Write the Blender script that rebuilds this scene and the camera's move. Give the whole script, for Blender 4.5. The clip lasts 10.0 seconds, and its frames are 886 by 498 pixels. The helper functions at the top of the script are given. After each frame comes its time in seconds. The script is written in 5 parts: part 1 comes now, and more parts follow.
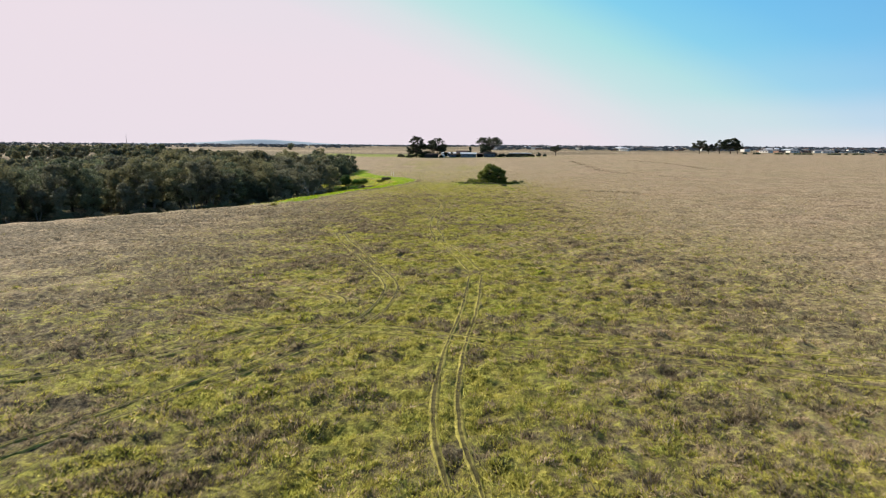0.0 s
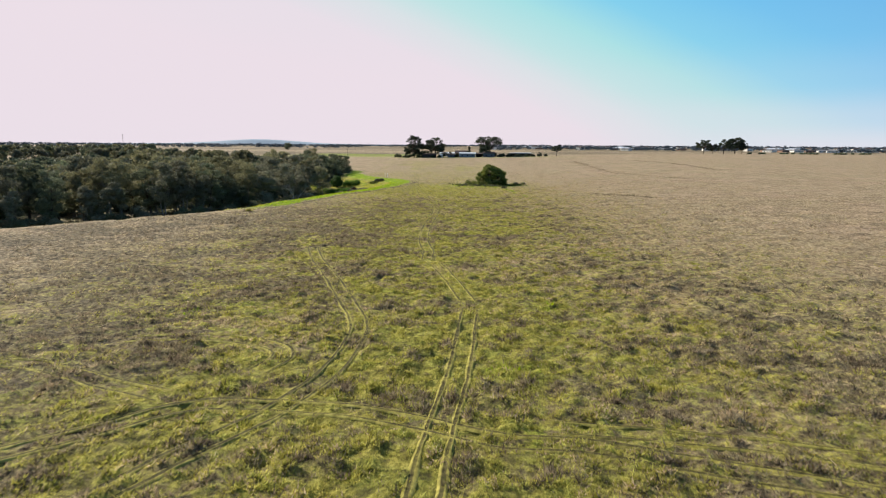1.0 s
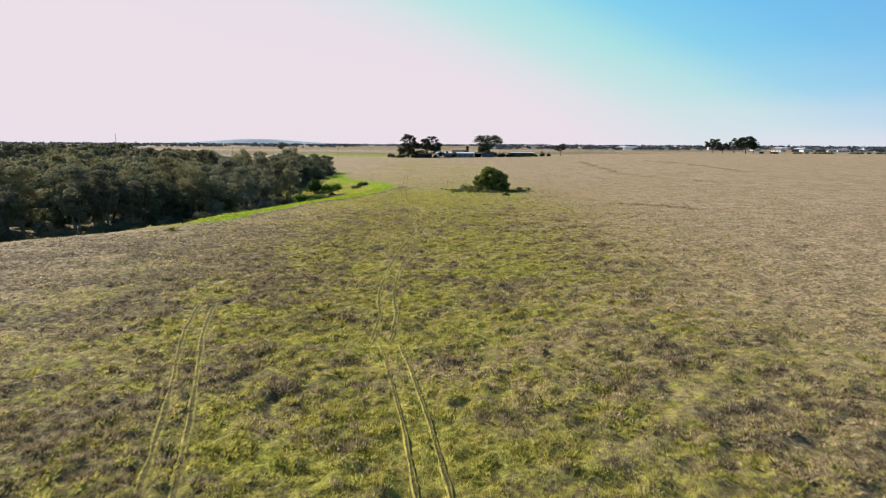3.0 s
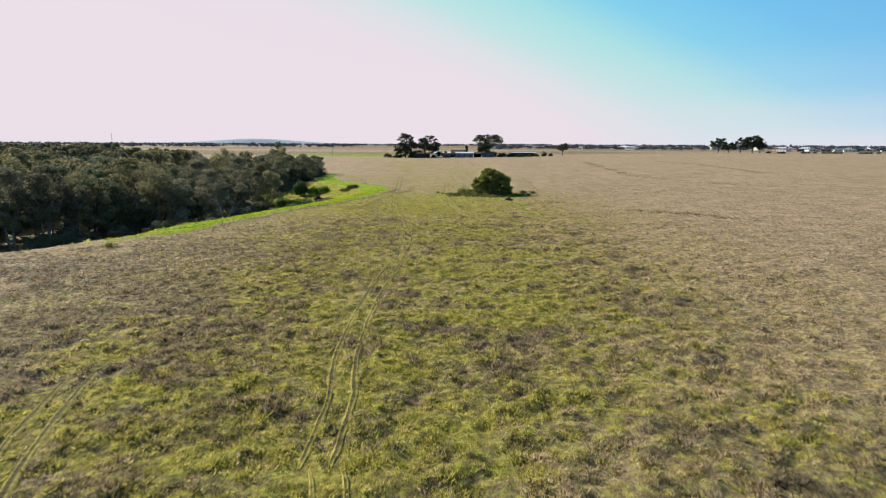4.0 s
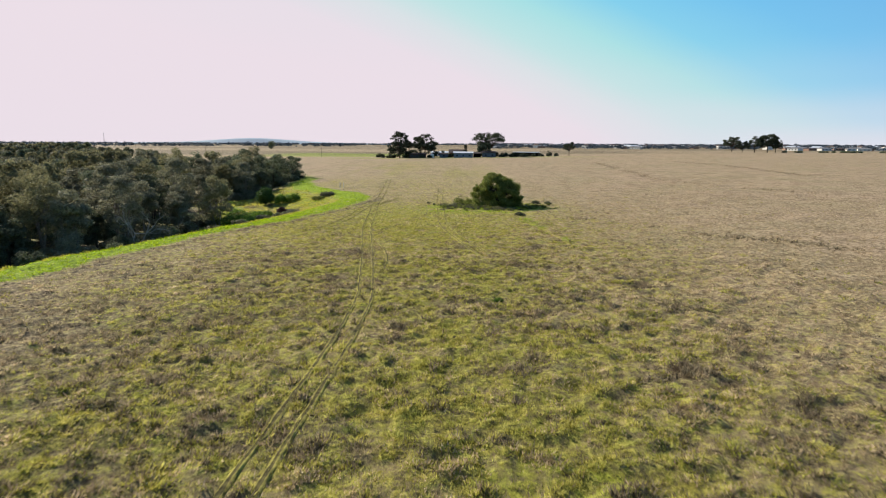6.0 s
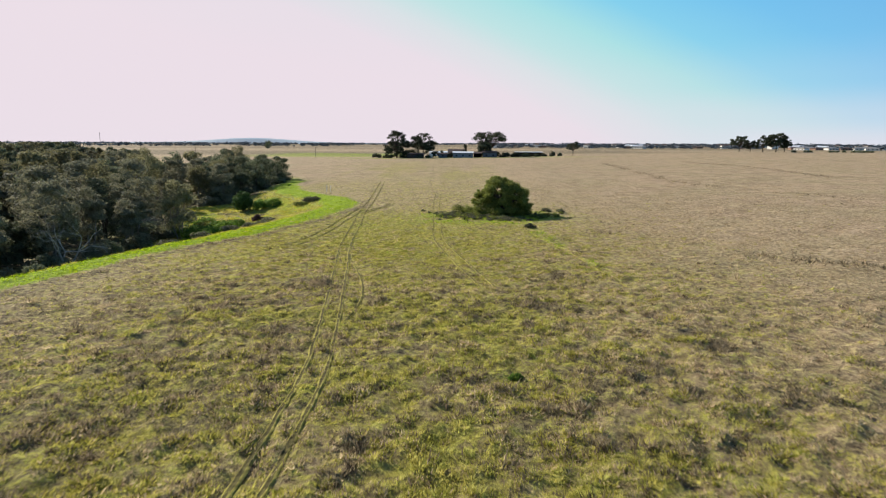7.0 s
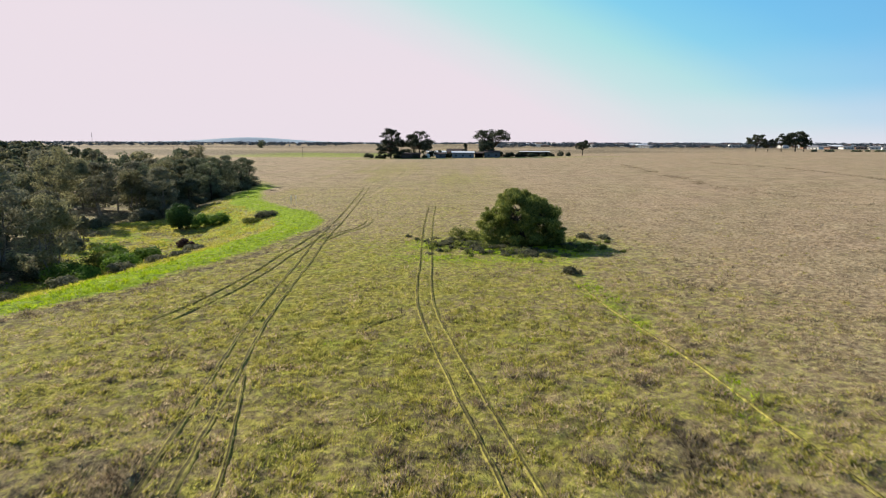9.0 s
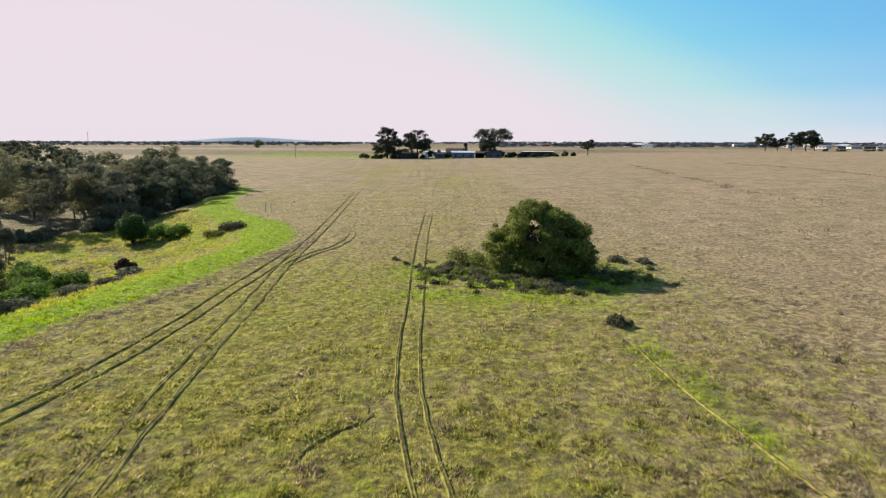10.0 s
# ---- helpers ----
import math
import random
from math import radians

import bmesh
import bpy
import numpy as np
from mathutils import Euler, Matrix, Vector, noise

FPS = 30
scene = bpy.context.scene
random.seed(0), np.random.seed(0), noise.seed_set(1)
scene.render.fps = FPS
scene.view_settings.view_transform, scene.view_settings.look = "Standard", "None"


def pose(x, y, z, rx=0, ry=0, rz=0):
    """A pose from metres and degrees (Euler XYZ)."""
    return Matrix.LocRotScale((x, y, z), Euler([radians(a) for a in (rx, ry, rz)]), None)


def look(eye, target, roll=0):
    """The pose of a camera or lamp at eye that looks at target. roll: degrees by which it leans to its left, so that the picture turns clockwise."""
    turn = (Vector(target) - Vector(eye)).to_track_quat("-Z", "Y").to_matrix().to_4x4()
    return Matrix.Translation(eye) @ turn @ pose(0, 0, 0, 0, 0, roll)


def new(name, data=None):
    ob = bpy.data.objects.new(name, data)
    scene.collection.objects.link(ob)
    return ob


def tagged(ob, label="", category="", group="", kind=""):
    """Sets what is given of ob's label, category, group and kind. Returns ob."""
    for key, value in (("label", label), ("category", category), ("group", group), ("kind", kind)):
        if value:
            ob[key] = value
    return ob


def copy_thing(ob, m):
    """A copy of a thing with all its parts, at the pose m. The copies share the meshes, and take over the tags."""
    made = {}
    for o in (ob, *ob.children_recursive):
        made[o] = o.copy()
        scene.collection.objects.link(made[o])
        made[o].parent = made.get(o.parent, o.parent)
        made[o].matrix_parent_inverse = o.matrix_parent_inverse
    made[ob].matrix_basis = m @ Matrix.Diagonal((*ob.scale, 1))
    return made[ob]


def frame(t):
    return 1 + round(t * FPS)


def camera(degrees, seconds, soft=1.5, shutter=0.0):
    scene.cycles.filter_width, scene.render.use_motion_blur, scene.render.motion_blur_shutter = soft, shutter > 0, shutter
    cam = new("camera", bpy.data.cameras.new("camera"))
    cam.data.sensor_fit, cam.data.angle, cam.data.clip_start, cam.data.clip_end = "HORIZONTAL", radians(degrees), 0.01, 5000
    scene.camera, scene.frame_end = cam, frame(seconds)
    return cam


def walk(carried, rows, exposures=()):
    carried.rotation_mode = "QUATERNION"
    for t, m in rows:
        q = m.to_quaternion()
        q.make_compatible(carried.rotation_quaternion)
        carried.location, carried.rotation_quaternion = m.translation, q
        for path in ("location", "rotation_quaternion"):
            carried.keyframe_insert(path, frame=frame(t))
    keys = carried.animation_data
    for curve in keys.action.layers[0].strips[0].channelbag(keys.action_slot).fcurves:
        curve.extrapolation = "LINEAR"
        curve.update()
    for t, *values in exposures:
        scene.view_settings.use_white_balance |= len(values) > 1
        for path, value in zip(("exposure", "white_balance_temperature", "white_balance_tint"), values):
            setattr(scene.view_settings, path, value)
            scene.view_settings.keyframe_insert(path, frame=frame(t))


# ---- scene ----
# The flight: a drone glides forward about 13 m over a paddock.
cam = camera(73.0, 10.0, soft=1.1, shutter=0.2)
PATH = [
    (0.0, (1.351, 8.821, 14.123), (0.378, 107.361, -2.878), 0.420),
    (0.5, (1.909, 16.033, 14.068), (0.962, 114.570, -2.950), 0.412),
    (1.0, (2.475, 23.555, 14.012), (1.552, 122.089, -3.022), 0.403),
    (1.5, (3.037, 31.349, 13.957), (2.138, 129.880, -3.095), 0.395),
    (2.0, (3.588, 39.378, 13.901), (2.713, 137.907, -3.169), 0.386),
    (2.5, (4.119, 47.610, 13.846), (3.267, 146.136, -3.243), 0.376),
    (4.0, (5.541, 73.222, 13.678), (4.754, 171.737, -3.469), 0.345),
    (4.5, (5.944, 81.977, 13.623), (5.178, 180.489, -3.545), 0.334),
    (5.0, (6.308, 90.802, 13.567), (5.561, 189.311, -3.623), 0.323),
    (5.5, (6.632, 99.680, 13.511), (5.905, 198.185, -3.700), 0.311),
    (7.0, (7.380, 126.466, 13.343), (6.707, 224.959, -3.938), 0.273),
    (7.5, (7.564, 135.405, 13.287), (6.909, 233.894, -4.018), 0.260),
    (8.0, (7.725, 144.336, 13.231), (7.085, 242.821, -4.099), 0.246),
    (8.5, (7.867, 153.253, 13.174), (7.244, 251.734, -4.181), 0.232),
    (9.0, (8.000, 162.154, 13.118), (7.392, 260.630, -4.263), 0.217),
    (9.5, (8.132, 171.038, 13.062), (7.538, 269.509, -4.345), 0.202),
    (10.0, (8.274, 179.907, 13.005), (7.694, 278.374, -4.429), 0.187),
]
walk(cam, [(t, look(eye, target, roll)) for t, eye, target, roll in PATH], [(0.0, 0.75), (10.0, 0.75)])

# ---------------------------------------------------------------- light
SUN_AZ, SUN_EL = 51.0, 28.5      # degrees to the left of the flight line, and up
sun_dir = Vector((-math.sin(radians(SUN_AZ)) * math.cos(radians(SUN_EL)),
                  math.cos(radians(SUN_AZ)) * math.cos(radians(SUN_EL)), math.sin(radians(SUN_EL))))
sun = new("sun", bpy.data.lights.new("sun", "SUN"))
sun.data.energy, sun.data.angle, sun.data.color = 5.0, radians(0.55), (1.0, 0.915, 0.785)
sun.matrix_world = look(sun_dir * 200, (0, 0, 0))

world = bpy.data.worlds.new("world")
scene.world = world
world.use_nodes = True
wn, wl = world.node_tree.nodes, world.node_tree.links
sky = wn.new("ShaderNodeTexSky")
sky.sky_type, sky.sun_disc = "NISHITA", False
sky.sun_elevation, sky.sun_rotation = radians(SUN_EL), radians(-SUN_AZ)
sky.air_density, sky.dust_density, sky.ozone_density = 1.3, 0.6, 2.0
cool = wn.new("ShaderNodeMix")
cool.data_type, cool.blend_type = "RGBA", "MULTIPLY"
cool.inputs[0].default_value, cool.inputs[7].default_value = 1.0, (0.88, 1.08, 1.42, 1)
deep = wn.new("ShaderNodeHueSaturation")
# paler towards the horizon, where the air is thick with haze
aim = wn.new("ShaderNodeTexCoord")
split = wn.new("ShaderNodeSeparateXYZ")
wl.new(aim.outputs["Generated"], split.inputs[0])
haze = wn.new("ShaderNodeValToRGB")
haze.color_ramp.interpolation = "EASE"
for spot, shade in ((0.0, 0.09), (0.2, 0.82), (0.6, 0.35)):
    e = haze.color_ramp.elements.new(spot) if spot not in (0.0,) else haze.color_ramp.elements[0]
    e.position, e.color = spot, (shade, shade, shade, 1)
haze.color_ramp.elements[-1].color = (0.35, 0.35, 0.35, 1)
twice = wn.new("ShaderNodeMath")
twice.operation = "MULTIPLY"
twice.inputs[1].default_value = 2.2
wl.new(split.outputs[2], haze.inputs[0])
wl.new(haze.outputs[0], twice.inputs[0])
wl.new(twice.outputs[0], deep.inputs["Saturation"])
wl.new(sky.outputs["Color"], deep.inputs["Color"])
wl.new(deep.outputs["Color"], cool.inputs[6])
# the sky never goes past the pale rose white of its brightest part
cap = wn.new("ShaderNodeMix")
cap.data_type, cap.blend_type = "RGBA", "DARKEN"
cap.inputs[0].default_value, cap.inputs[7].default_value = 1.0, (5.6, 4.95, 5.4, 1)
wl.new(cool.outputs[2], cap.inputs[6])
wn["Background"].inputs["Strength"].default_value = 0.0975
# and it is deeper overhead than near the horizon
high = wn.new("ShaderNodeMapRange")
high.interpolation_type = "SMOOTHSTEP"
high.inputs[1].default_value, high.inputs[2].default_value, high.inputs[3].default_value, high.inputs[4].default_value = 0.22, 0.75, 0.088, 0.052
wl.new(split.outputs[2], high.inputs[0])
wl.new(high.outputs[0], wn["Background"].inputs["Strength"])
# the veil of glare low in the sky: pale rose towards the sun, then teal, then blue away from it
toward = wn.new("ShaderNodeVectorMath")
toward.operation = "DOT_PRODUCT"
toward.inputs[1].default_value = sun_dir
wl.new(aim.outputs["Generated"], toward.inputs[0])
lift = wn.new("ShaderNodeMath")
lift.operation, lift.inputs[1].default_value = "MULTIPLY_ADD", -2.1
wl.new(split.outputs[2], lift.inputs[0])
wl.new(toward.outputs["Value"], lift.inputs[2])
around = wn.new("ShaderNodeMapRange")
around.inputs[1].default_value, around.inputs[2].default_value = -0.4, 0.6
wl.new(lift.outputs[0], around.inputs[0])
veil = wn.new("ShaderNodeValToRGB")
VEIL = [(-0.30, (0.96, 3.05, 5.5)), (-0.12, (1.1, 3.6, 5.8)), (0.01, (1.5, 4.25, 5.75)), (0.11, (2.70, 5.10, 5.25)), (0.20, (3.60, 5.25, 5.25)), (0.27, (4.85, 5.15, 5.35)), (0.36, (5.64, 4.98, 5.44))]
while len(veil.color_ramp.elements) < len(VEIL):
    veil.color_ramp.elements.new(0.5)
for e, (spot, shade) in zip(veil.color_ramp.elements, VEIL):
    e.position, e.color = spot + 0.4, (*shade, 1)
wl.new(around.outputs[0], veil.inputs[0])
# the palest air lies along the horizon
low = wn.new("ShaderNodeValToRGB")
low.color_ramp.interpolation = "EASE"
LOW = [(0.0, 0.92), (0.04, 0.55), (0.09, 0.2), (0.16, 0.06), (0.26, 0.0)]
while len(low.color_ramp.elements) < len(LOW):
    low.color_ramp.elements.new(0.5)
for e, (spot, shade) in zip(low.color_ramp.elements, LOW):
    e.position, e.color = spot, (shade, shade, shade, 1)
wl.new(split.outputs[2], low.inputs[0])
pale = wn.new("ShaderNodeMix")
pale.data_type, pale.inputs[7].default_value = "RGBA", (5.15, 5.05, 5.6, 1)
rosy = wn.new("ShaderNodeMapRange")
rosy.inputs[1].default_value, rosy.inputs[2].default_value, rosy.inputs[3].default_value, rosy.inputs[4].default_value = 0.16, 0.38, 1.0, 0.12
wl.new(lift.outputs[0], rosy.inputs[0])
both = wn.new("ShaderNodeMath")
both.operation = "MULTIPLY"
wl.new(low.outputs[0], both.inputs[0])
wl.new(rosy.outputs[0], both.inputs[1])
wl.new(both.outputs[0], pale.inputs[0])
wl.new(veil.outputs[0], pale.inputs[6])
fade_up = wn.new("ShaderNodeMapRange")
fade_up.interpolation_type = "SMOOTHSTEP"
fade_up.inputs[1].default_value, fade_up.inputs[2].default_value, fade_up.inputs[3].default_value, fade_up.inputs[4].default_value = 0.24, 0.5, 0.95, 0.0
wl.new(split.outputs[2], fade_up.inputs[0])
air = wn.new("ShaderNodeMix")
air.data_type = "RGBA"
wl.new(fade_up.outputs[0], air.inputs[0])
wl.new(cap.outputs[2], air.inputs[6])
wl.new(pale.outputs[2], air.inputs[7])
wl.new(air.outputs[2], wn["Background"].inputs["Color"])

# ---------------------------------------------------------------- numbers of the land


def ss(a, b, v):
    u = np.clip((np.asarray(v, float) - a) / (b - a), 0.0, 1.0)
    return u * u * (3 - 2 * u)


def lattice(ix, iy, seed):
    h = (ix.astype(np.int64) * 374761393 + iy.astype(np.int64) * 668265263 + seed * 974711) & 0xFFFFFFFF
    h = ((h ^ (h >> 13)) * 1274126177) & 0xFFFFFFFF
    return ((h ^ (h >> 16)) & 0xFFFF) / 65535.0


def value_noise(x, y, size, seed):
    """Smooth noise from 0 to 1 with lumps of about that size in metres."""
    u, v = np.asarray(x, float) / size + 1000, np.asarray(y, float) / size + 1000
    iu, iv = np.floor(u), np.floor(v)
    fu, fv = u - iu, v - iv
    fu, fv = fu * fu * (3 - 2 * fu), fv * fv * (3 - 2 * fv)
    a, b = lattice(iu, iv, seed), lattice(iu + 1, iv, seed)
    c, d = lattice(iu, iv + 1, seed), lattice(iu + 1, iv + 1, seed)
    return (a * (1 - fu) + b * fu) * (1 - fv) + (c * (1 - fu) + d * fu) * fv


def rough(x, y, size, seed):
    return 0.55 * value_noise(x, y, size, seed) + 0.3 * value_noise(x, y, size / 2.1, seed + 1) + 0.15 * value_noise(x, y, size / 4.3, seed + 2)


# the edge of the creek flat: x at each y
EDGE_Y = [0, 70, 100, 118, 142, 158, 170, 185, 200, 215, 228, 244, 255, 265, 275, 284, 300, 325, 336, 364, 400, 460]
EDGE_X = [-190, -130, -99, -80, -58, -44, -37, -33.5, -29, -22.5, -17.8, -14.6, -13.2, -13.5, -16.5, -22.5, -34, -42, -41, -54, -95, -230]


# the front of the wood along the creek
WOOD_Y = [60, 100, 130, 153, 165, 175, 190, 200, 212, 225, 242, 255, 265, 280, 292, 300, 310, 330, 350, 372]
WOOD_X = [-240, -172, -124, -95, -80, -67, -55, -49, -45.5, -46, -47, -53, -57, -67, -64, -56, -51, -49, -52, -70]


def inside(x, y):
    """Metres past the edge of the field towards the creek."""
    e = np.interp(y, EDGE_Y, EDGE_X, left=-190, right=-400)
    return (e - x) * 0.75 + 1.6 * (value_noise(x, y, 9, 71) - 0.5)


# middle lines of the pairs of ruts left by vehicles in the grass
TRACKS = {
    "a": [(2.4, 30), (1.3, 38), (1.7, 48), (3.2, 60), (4.5, 76)],
    "b": [(-36, 38.5), (-27, 43.8), (-20, 48.5), (-15.5, 51.8), (-11.5, 54.6), (-5, 54.4), (0, 53), (5, 50.6), (9, 50.0), (16.8, 47.2), (23, 44.9), (31, 41.6)],
    "m": [(4.5, 75.5), (3.0, 84.8), (0.9, 95.0), (-0.1, 98.5)],
    "l": [(-20.5, 129.0), (-16.2, 128.8), (-13.2, 128.4)],
    "k": [(6.5, 52.2), (9.5, 51.8), (15.9, 50.4), (21.8, 48.7), (31, 45.8)],
    "c": [(-23.5, 30.5), (-19.6, 35.6), (-16, 40.5), (-12, 45.8), (-9.8, 49.4), (-7.2, 53.5), (-5.3, 58.5), (-4.5, 64.2), (-4.7, 70), (-7.6, 79.5), (-10.8, 89), (-14.6, 99.5), (-17.5, 110)],
    "d": [(-0.2, 96), (-0.3, 104), (-1.2, 111.8), (-1.4, 128), (-0.8, 140), (-0.45, 148), (-0.35, 154), (-0.45, 160), (-1.05, 166), (-2.3, 176), (-3.6, 186), (-6.4, 206.7), (-7.4, 219), (-8.4, 232), (-9.4, 242), (-10.4, 262), (-12, 290), (-15, 335)],
    "f": [(11.5, 180), (9.8, 189), (8, 199), (6.2, 211), (5.6, 231), (5, 256), (5, 292)],
    "g": [(-14.2, 204), (-12.4, 213), (-11.6, 222), (-11.4, 233), (-11.0, 244), (-10.6, 254)],
    "h": [(-31, 61.6), (-27.4, 61.5), (-25, 61.2), (-22.3, 59.9), (-18.7, 58.1), (-15.8, 56.9), (-12.5, 55.4)],
    "i": [(-23, 66.2), (-20.9, 66.5), (-17.7, 66.9), (-14.1, 66.5), (-11.5, 65.5), (-9.4, 64.0), (-8.8, 62.4), (-9.3, 60.8), (-10.4, 58.8)],
    "j": [(-9.6, 243), (-8.0, 250), (-5.9, 256), (-5.3, 264), (-6.6, 271)],
}


def smooth_line(points, step=0.3):
    p = np.array(points, float)
    s = np.r_[0, np.cumsum(np.hypot(*np.diff(p, axis=0).T))]
    m = np.zeros_like(p)
    m[1:-1] = (p[2:] - p[:-2]) / (s[2:] - s[:-2])[:, None]
    m[0], m[-1] = (p[1] - p[0]) / (s[1] - s[0]), (p[-1] - p[-2]) / (s[-1] - s[-2])
    q = np.arange(0, s[-1], step)
    k = np.clip(np.searchsorted(s, q, "right") - 1, 0, len(s) - 2)
    h = (s[k + 1] - s[k])[:, None]
    u = ((q - s[k])[:, None]) / h
    return (2 * u**3 - 3 * u**2 + 1) * p[k] + (u**3 - 2 * u**2 + u) * h * m[k] + (-2 * u**3 + 3 * u**2) * p[k + 1] + (u**3 - u**2) * h * m[k + 1]


RUT_LINES = []
RUT_SIZE = []
SLIGHT = {"f": 0.72, "g": 0.62, "j": 0.45, "h": 0.8, "i": 0.85, "k": 0.7, "m": 0.6, "l": 0.8}
for key, pts in TRACKS.items():
    line = smooth_line(pts)
    d = np.gradient(line, axis=0)
    d /= np.linalg.norm(d, axis=1)[:, None]
    off = np.stack([d[:, 1], -d[:, 0]], 1)
    for sgn in (-1, 1):
        jitter = 0.10 * (value_noise(np.arange(len(line)), np.full(len(line), 7.0 * sgn), 5, 91) - 0.5)[:, None]
        RUT_LINES.append(line + off * (sgn * (0.5 if key == "j" else 0.68) + jitter))
        RUT_SIZE.append(SLIGHT.get(key, 1.0))
RUT_LINES.append(smooth_line([(-4.2, 197), (-2.4, 190), (-0.9, 183.6), (-0.1, 177.5), (-0.2, 172.7), (-0.9, 169.5)]))
RUT_SIZE.append(0.6)
RUT_LINES.append(smooth_line([(1.6, 201), (2.5, 204.4), (4.3, 206.5), (5.6, 208)]))
RUT_SIZE.append(0.5)
RUT_LINES.append(smooth_line([(24.5, 180), (22.8, 197), (22.0, 202), (21.0, 209), (20.3, 219.5)]))
RUT_SIZE.append(0.45)

RUT_POINTS = np.concatenate(RUT_LINES)
RUT_MAP = np.zeros((500, 1600), np.float32)          # 0.2 m squares from x = -50, y = 25
for dx in (-0.06, 0.06):
    RUT_MAP[np.clip(((RUT_POINTS[:, 0] + dx + 50) / 0.2).astype(int), 0, 499), np.clip(((RUT_POINTS[:, 1] - 25) / 0.2).astype(int), 0, 1599)] = 1.0


RUT_ZONE = RUT_MAP.copy()
for sx, sy in ((1, 0), (-1, 0), (0, 1), (0, -1), (1, 1), (-1, -1), (1, -1), (-1, 1)):
    RUT_ZONE = np.maximum(RUT_ZONE, np.roll(RUT_MAP, (sx, sy), (0, 1)))


def rut_share(x, y, chart=RUT_MAP):
    """1 on a wheel rut, 0 off it."""
    i, j = ((np.asarray(x) + 50) / 0.2).astype(int), ((np.asarray(y) - 25) / 0.2).astype(int)
    good = (i >= 0) & (i < 500) & (j >= 0) & (j < 1600)
    return np.where(good, chart[np.clip(i, 0, 499), np.clip(j, 0, 1599)], 0.0)


def land(x, y, mounds=1.0):
    """Height of the ground."""
    x, y = np.asarray(x, float), np.asarray(y, float)
    z = 0.014 * np.clip(x, -60, 200) - 0.1 + 4 * ss(230, 560, y) + 5 * ss(800, 3000, y)
    z = z - 3.9 * ss(2, 20, inside(x, y)) * (1 - ss(330, 420, y))
    z = z + 0.25 * (rough(x, y, 22, 5) - 0.5) + 0.12 * (value_noise(x, y, 2.6, 9) - 0.5)
    z = z + mounds * (0.55 * (value_noise(x, y, 3.4, 25) - 0.5) + 0.3 * (value_noise(x, y, 1.5, 26) - 0.5)) * ss(9, 14, inside(x, y)) * (1 - ss(300, 340, y))
    near_rut = rut_share(x, y, RUT_ZONE)
    lumps = 0.42 * (value_noise(x, y, 0.95, 15) - 0.5) + 0.2 * (value_noise(x, y, 0.5, 16) - 0.5)
    z = z + mounds * (lumps * (1 - 0.5 * ss(165, 200, y)) * (1 - 0.92 * near_rut) - 0.06 * near_rut)
    return z


# dark weed patches: x, y, half-length across, half-length along
PATCHES = [(24.5, 84, 4.5, 3), (33, 81, 6, 2.6), (46, 83, 4, 1.6), (27, 97, 3, 2), (-24, 113, 3, 6), (-25, 129, 3, 8), (-24, 146, 3, 9), (-18, 36, 4, 1.5),
           (-6, 89, 4.5, 1.8), (0.2, 76.5, 4, 1.4), (6.1, 92.7, 3.5, 1.4), (8.4, 109.2, 2.6, 2.4), (11.5, 113.5, 2.4, 1.6), (22.6, 124.6, 2.4, 2.2), (25.8, 123.4, 1.8, 1.5), (21.5, 110, 1.5, 1.2),
           (-12, 121, 4, 1.6), (-20, 118, 5, 2.4), (21, 142.4, 2.2, 1.8), (-6.1, 135.6, 3, 1.8), (4.8, 117, 3.2, 1.5), (1.2, 128, 2.4, 1.2),
           (-4.4, 168.7, 2.2, 2), (-14, 176, 5, 2.6), (-6, 183.6, 3, 3), (-0.6, 176, 1.8, 3), (15, 175.3, 2.8, 2.4), (17.9, 186, 2.6, 3), (18.5, 160.4, 2.6, 2), (41, 198.5, 5, 1.6), (12.4, 221, 2.4, 1.0), (30.8, 217, 2.2, 3),
           (31.4, 234, 2.2, 2), (33, 226, 1.8, 3), (28.2, 213, 1.6, 2), (22.8, 121, 2.2, 1.4), (-29, 141, 3, 6), (-30, 156, 6, 3), (-22.8, 74, 5, 2.4), (-27.4, 81.7, 7, 3), (-8.5, 75, 3.5, 1.6), (-4, 57, 2.6, 1.4),
           (30, 55, 4, 2), (15, 47, 3.2, 1.4), (33, 52.5, 4, 1.6), (1.6, 34.8, 2.4, 1.2), (-40, 90, 14, 6), (-52, 112, 12, 8), (-26, 53, 6, 3), (-22, 41, 5, 2), (-16, 84, 6, 3), (-22, 101, 2.5, 7), (-18, 79, 4, 3)]


